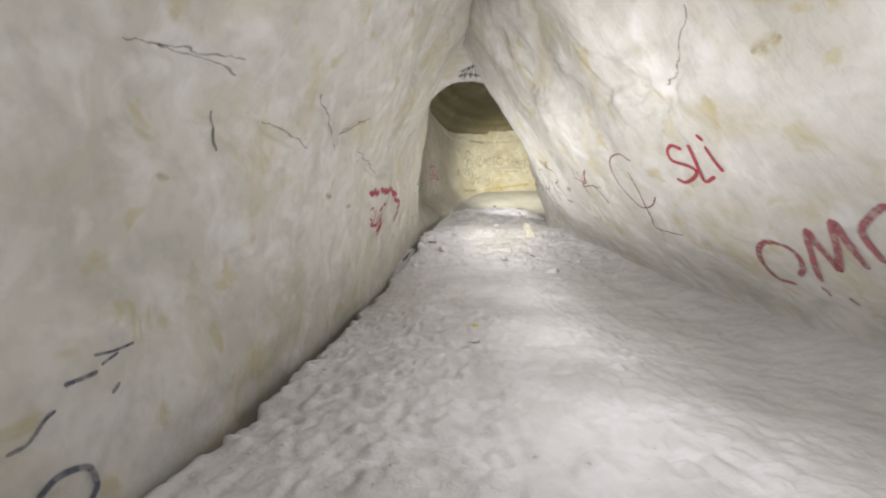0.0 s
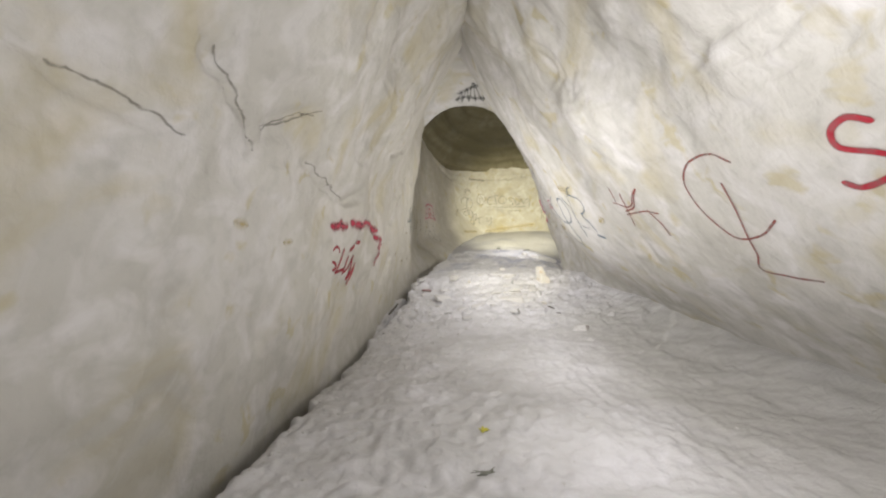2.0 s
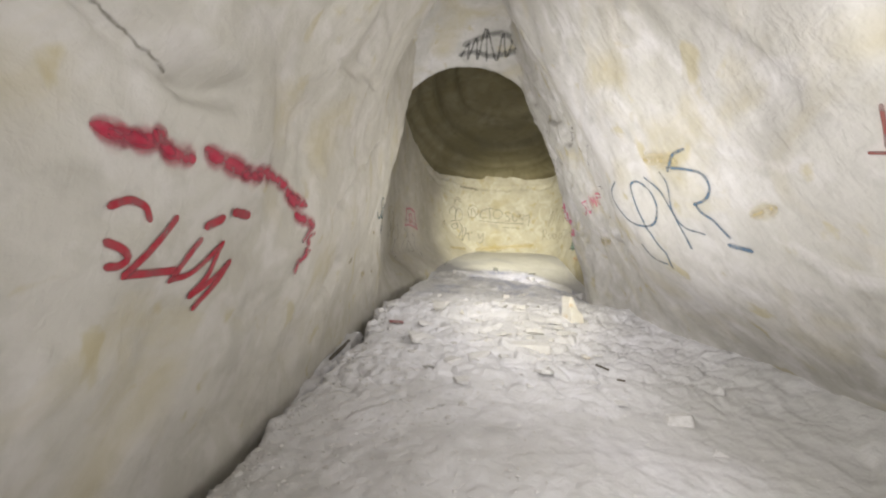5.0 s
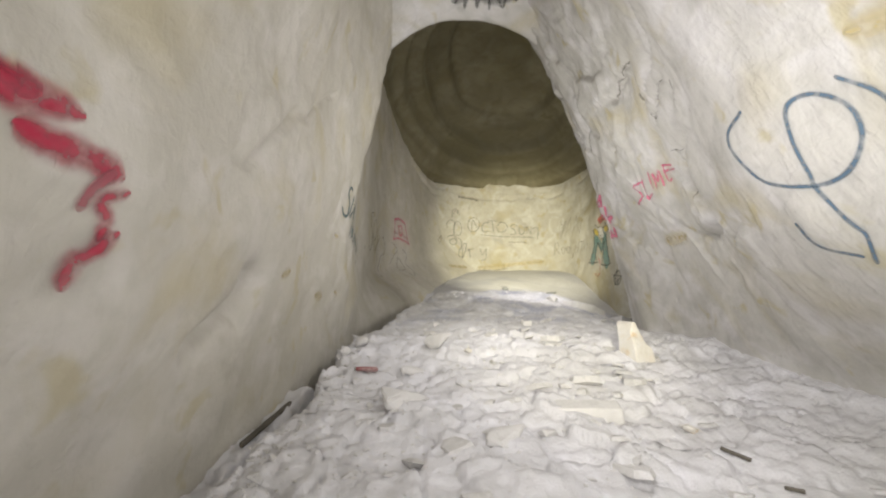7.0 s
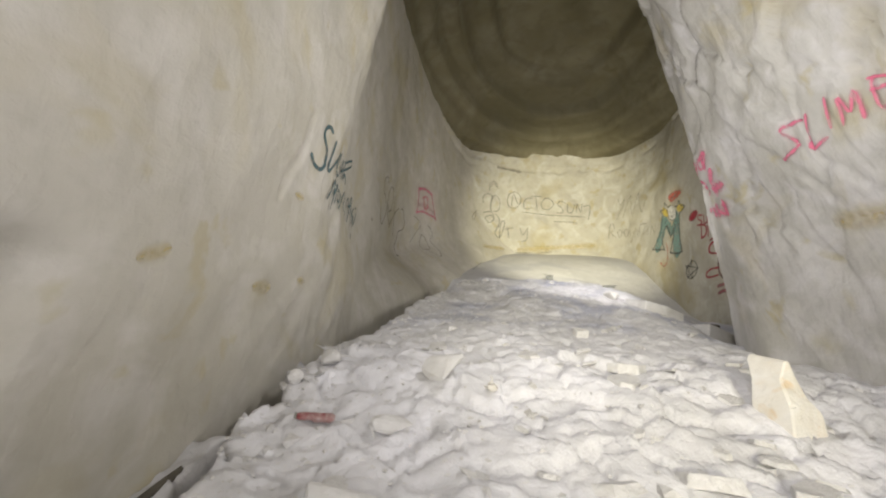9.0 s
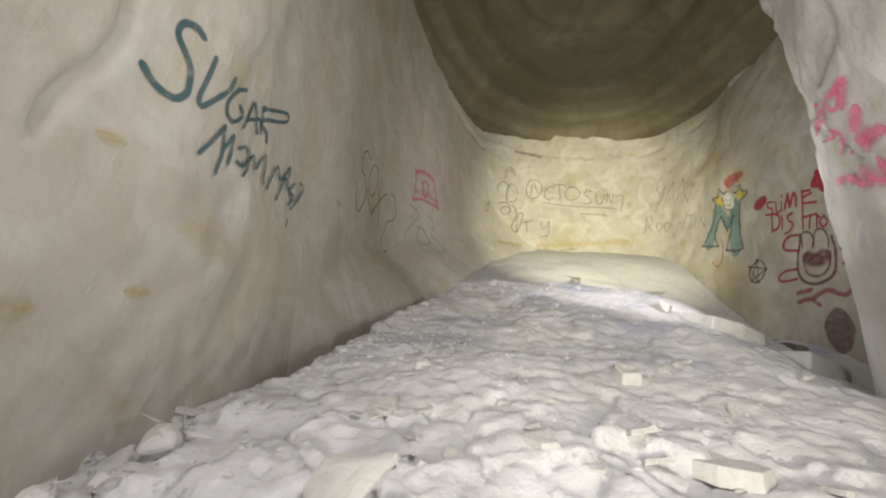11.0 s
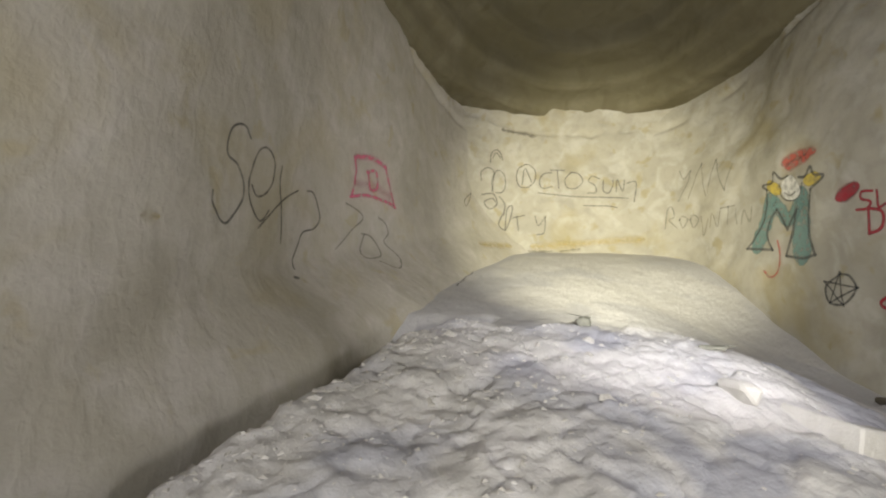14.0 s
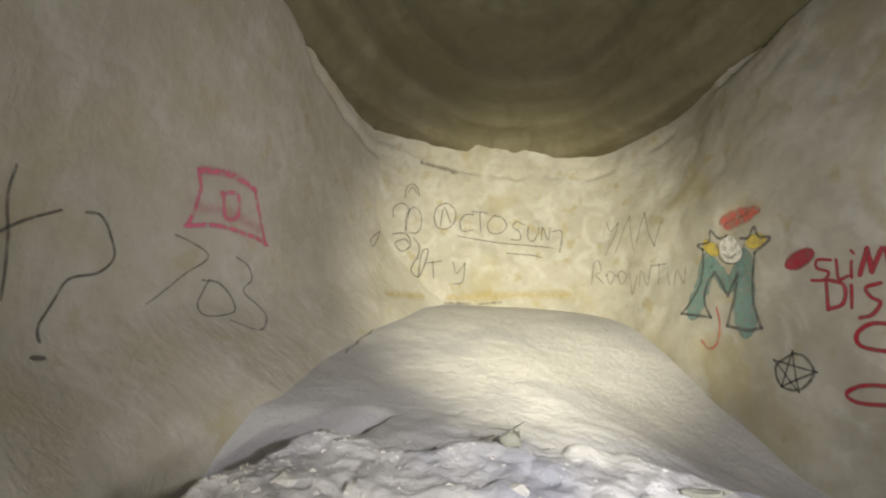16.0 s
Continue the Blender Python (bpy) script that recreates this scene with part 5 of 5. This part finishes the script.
def gravel():
    """Crumbs of chalk too small to count, scattered over the rubble."""
    r = np.random.RandomState(5)
    n = 4600
    y = np.where(r.rand(n) < 0.93, r.uniform(7.5, 16.4, n), r.uniform(0.5, 8, n))
    x = np.interp(y, EDGE_Y, EDGE_X) + np.abs(r.normal(0, 1.3, n)) * np.where(r.rand(n) < 0.3, 0.15, 1)
    keep = x < 3.4
    x, y = x[keep], y[keep]
    p = on_surface("F", x, y)
    size = 0.006 + r.exponential(0.009, len(p))
    shape = np.array([(1, 0, 0), (-0.5, 0.8, 0.1), (-0.6, -0.7, 0), (0.1, 0.1, 0.42), (0, 0, -0.6)])
    tri = np.array([(0, 1, 3), (1, 2, 3), (2, 0, 3), (1, 0, 4), (2, 1, 4), (0, 2, 4)])
    turn = r.uniform(0, 6.28, len(p))
    v = shape[None] * (0.7 + 0.6 * r.rand(len(p), 5, 1)) * np.minimum(size, 0.024)[:, None, None]
    c, s = np.cos(turn)[:, None], np.sin(turn)[:, None]
    v = np.stack([v[..., 0] * c - v[..., 1] * s, v[..., 0] * s + v[..., 1] * c, v[..., 2]], -1) + p[:, None]
    me = bpy.data.meshes.new("gravel")
    me.from_pydata(v.reshape(-1, 3).tolist(), [], (tri[None] + 5 * np.arange(len(p))[:, None, None]).reshape(-1, 3).tolist())
    me.materials.append(STONE)
    tagged(new("gravel", me), "white chalk crumbs strewn over the floor", "gravel", kind="stuff")


gravel()


def bar(name, a, b, wide, thick, mat, seed, label, category):
    """A weathered bar of wood with uneven, rounded edges, lying between two places."""
    a, b = Vector(a), Vector(b)
    bm = bmesh.new()
    r = random.Random(seed)
    rings = []
    for i in range(9):
        t = i / 8
        w, h = wide * r.uniform(0.8, 1.08) * (0.75 if i in (0, 8) else 1), thick * r.uniform(0.8, 1.1)
        rings.append([bm.verts.new((x * w / 2, (t - 0.5) * (b - a).length, z * h / 2)) for x, z in
                      ((-1, -0.5), (-0.7, -1), (0.7, -1), (1, -0.5), (1, 0.5), (0.7, 1), (-0.7, 1), (-1, 0.5))])
    for p, q in zip(rings, rings[1:]):
        for i in range(8):
            bm.faces.new((p[i], p[(i + 1) % 8], q[(i + 1) % 8], q[i]))
    bm.faces.new(rings[0])
    bm.faces.new(rings[-1][::-1])
    bmesh.ops.recalc_face_normals(bm, faces=bm.faces[:])
    ob = part(name, bm, mat)
    turn = (b - a).to_track_quat("Y", "Z").to_matrix().to_4x4()
    ob.matrix_world = Matrix.Translation((a + b) / 2) @ turn
    return tagged(ob, label, category)


bar("stick", (-1.0, 10.35, ground(-1.0, 10.35) + 0.03), (-0.86, 11.3, ground(-0.86, 11.3) + 0.03), 0.045, 0.035, WOOD, 1, "dark damp stick lying in the gap by the wall", "stick")
bar("plank", (5.0, 16.7, ground(5.0, 16.7) + 0.05), (4.55, 15.6, ground(4.55, 15.6) + 0.06), 0.15, 0.06, WOOD, 2, "dark grey plank lying at the foot of the wall", "plank")
bar("twig", (2.05, 9.88, ground(2.05, 9.88) + 0.012), (2.14, 9.76, ground(2.14, 9.76) + 0.012), 0.035, 0.02, WOOD, 3, "short dark flat twig in the dust", "twig")
bar("twig", (2.10, 9.50, ground(2.10, 9.50) + 0.01), (2.17, 9.46, ground(2.17, 9.46) + 0.01), 0.025, 0.02, WOOD, 4, "short dark flat twig in the dust", "twig")


def crushed_can(x, y):
    thing = new("crushed_can")
    thing.location = (x, y, ground(x, y) + 0.035)
    thing.rotation_euler = (0, 0.08, radians(12))
    bm = bmesh.new()
    r = random.Random(4)
    rings = []
    for t, w in ((-1, 0.5), (-0.92, 0.8), (-0.6, 0.95), (-0.3, 0.75), (0.0, 1.0), (0.4, 0.9), (0.8, 0.95), (0.95, 0.7), (1.0, 0.45)):
        rings.append([bm.verts.new((t * 0.10, 0.036 * w * math.cos(k * math.pi / 6) * r.uniform(0.85, 1.1), 0.026 * w * math.sin(k * math.pi / 6) * r.uniform(0.8, 1.1))) for k in range(12)])
    for p, q in zip(rings, rings[1:]):
        for i in range(12):
            bm.faces.new((p[i], p[(i + 1) % 12], q[(i + 1) % 12], q[i]))
    bm.faces.new(rings[0])
    bm.faces.new(rings[-1][::-1])
    bmesh.ops.recalc_face_normals(bm, faces=bm.faces[:])
    part("body", bm, CAN, thing)
    bm = bmesh.new()
    bmesh.ops.create_cone(bm, cap_ends=True, segments=12, radius1=0.019, radius2=0.015, depth=0.012, matrix=pose(-0.106, 0, 0, 0, 90, 0))
    part("rim", bm, DARKSTONE, thing, "dull metal rim")
    tagged(thing, "crushed maroon drink can lying on the rubble", "can")


crushed_can(-0.26, 11.17)


def crumpled(name, x, y, size, mat, label, category):
    bm = bmesh.new()
    bmesh.ops.create_grid(bm, x_segments=7, y_segments=5, size=size)
    r = random.Random(9)
    for v in bm.verts:
        v.co.z += size * 0.35 * math.sin(v.co.x / size * 5) + r.uniform(-0.3, 0.3) * size
        v.co.y *= 0.6 + 0.3 * math.sin(v.co.x / size * 3)
    bmesh.ops.solidify(bm, geom=bm.faces[:], thickness=0.002)
    ob = part(name, bm, mat)
    ob.matrix_world = pose(x, y, ground(x, y) + size * 0.35, 10, 5, 40)
    tagged(ob, label, category)


crumpled("wrapper", 0.37, 5.53, 0.045, LEAF, "small crumpled yellow wrapper on the dust", "wrapper")
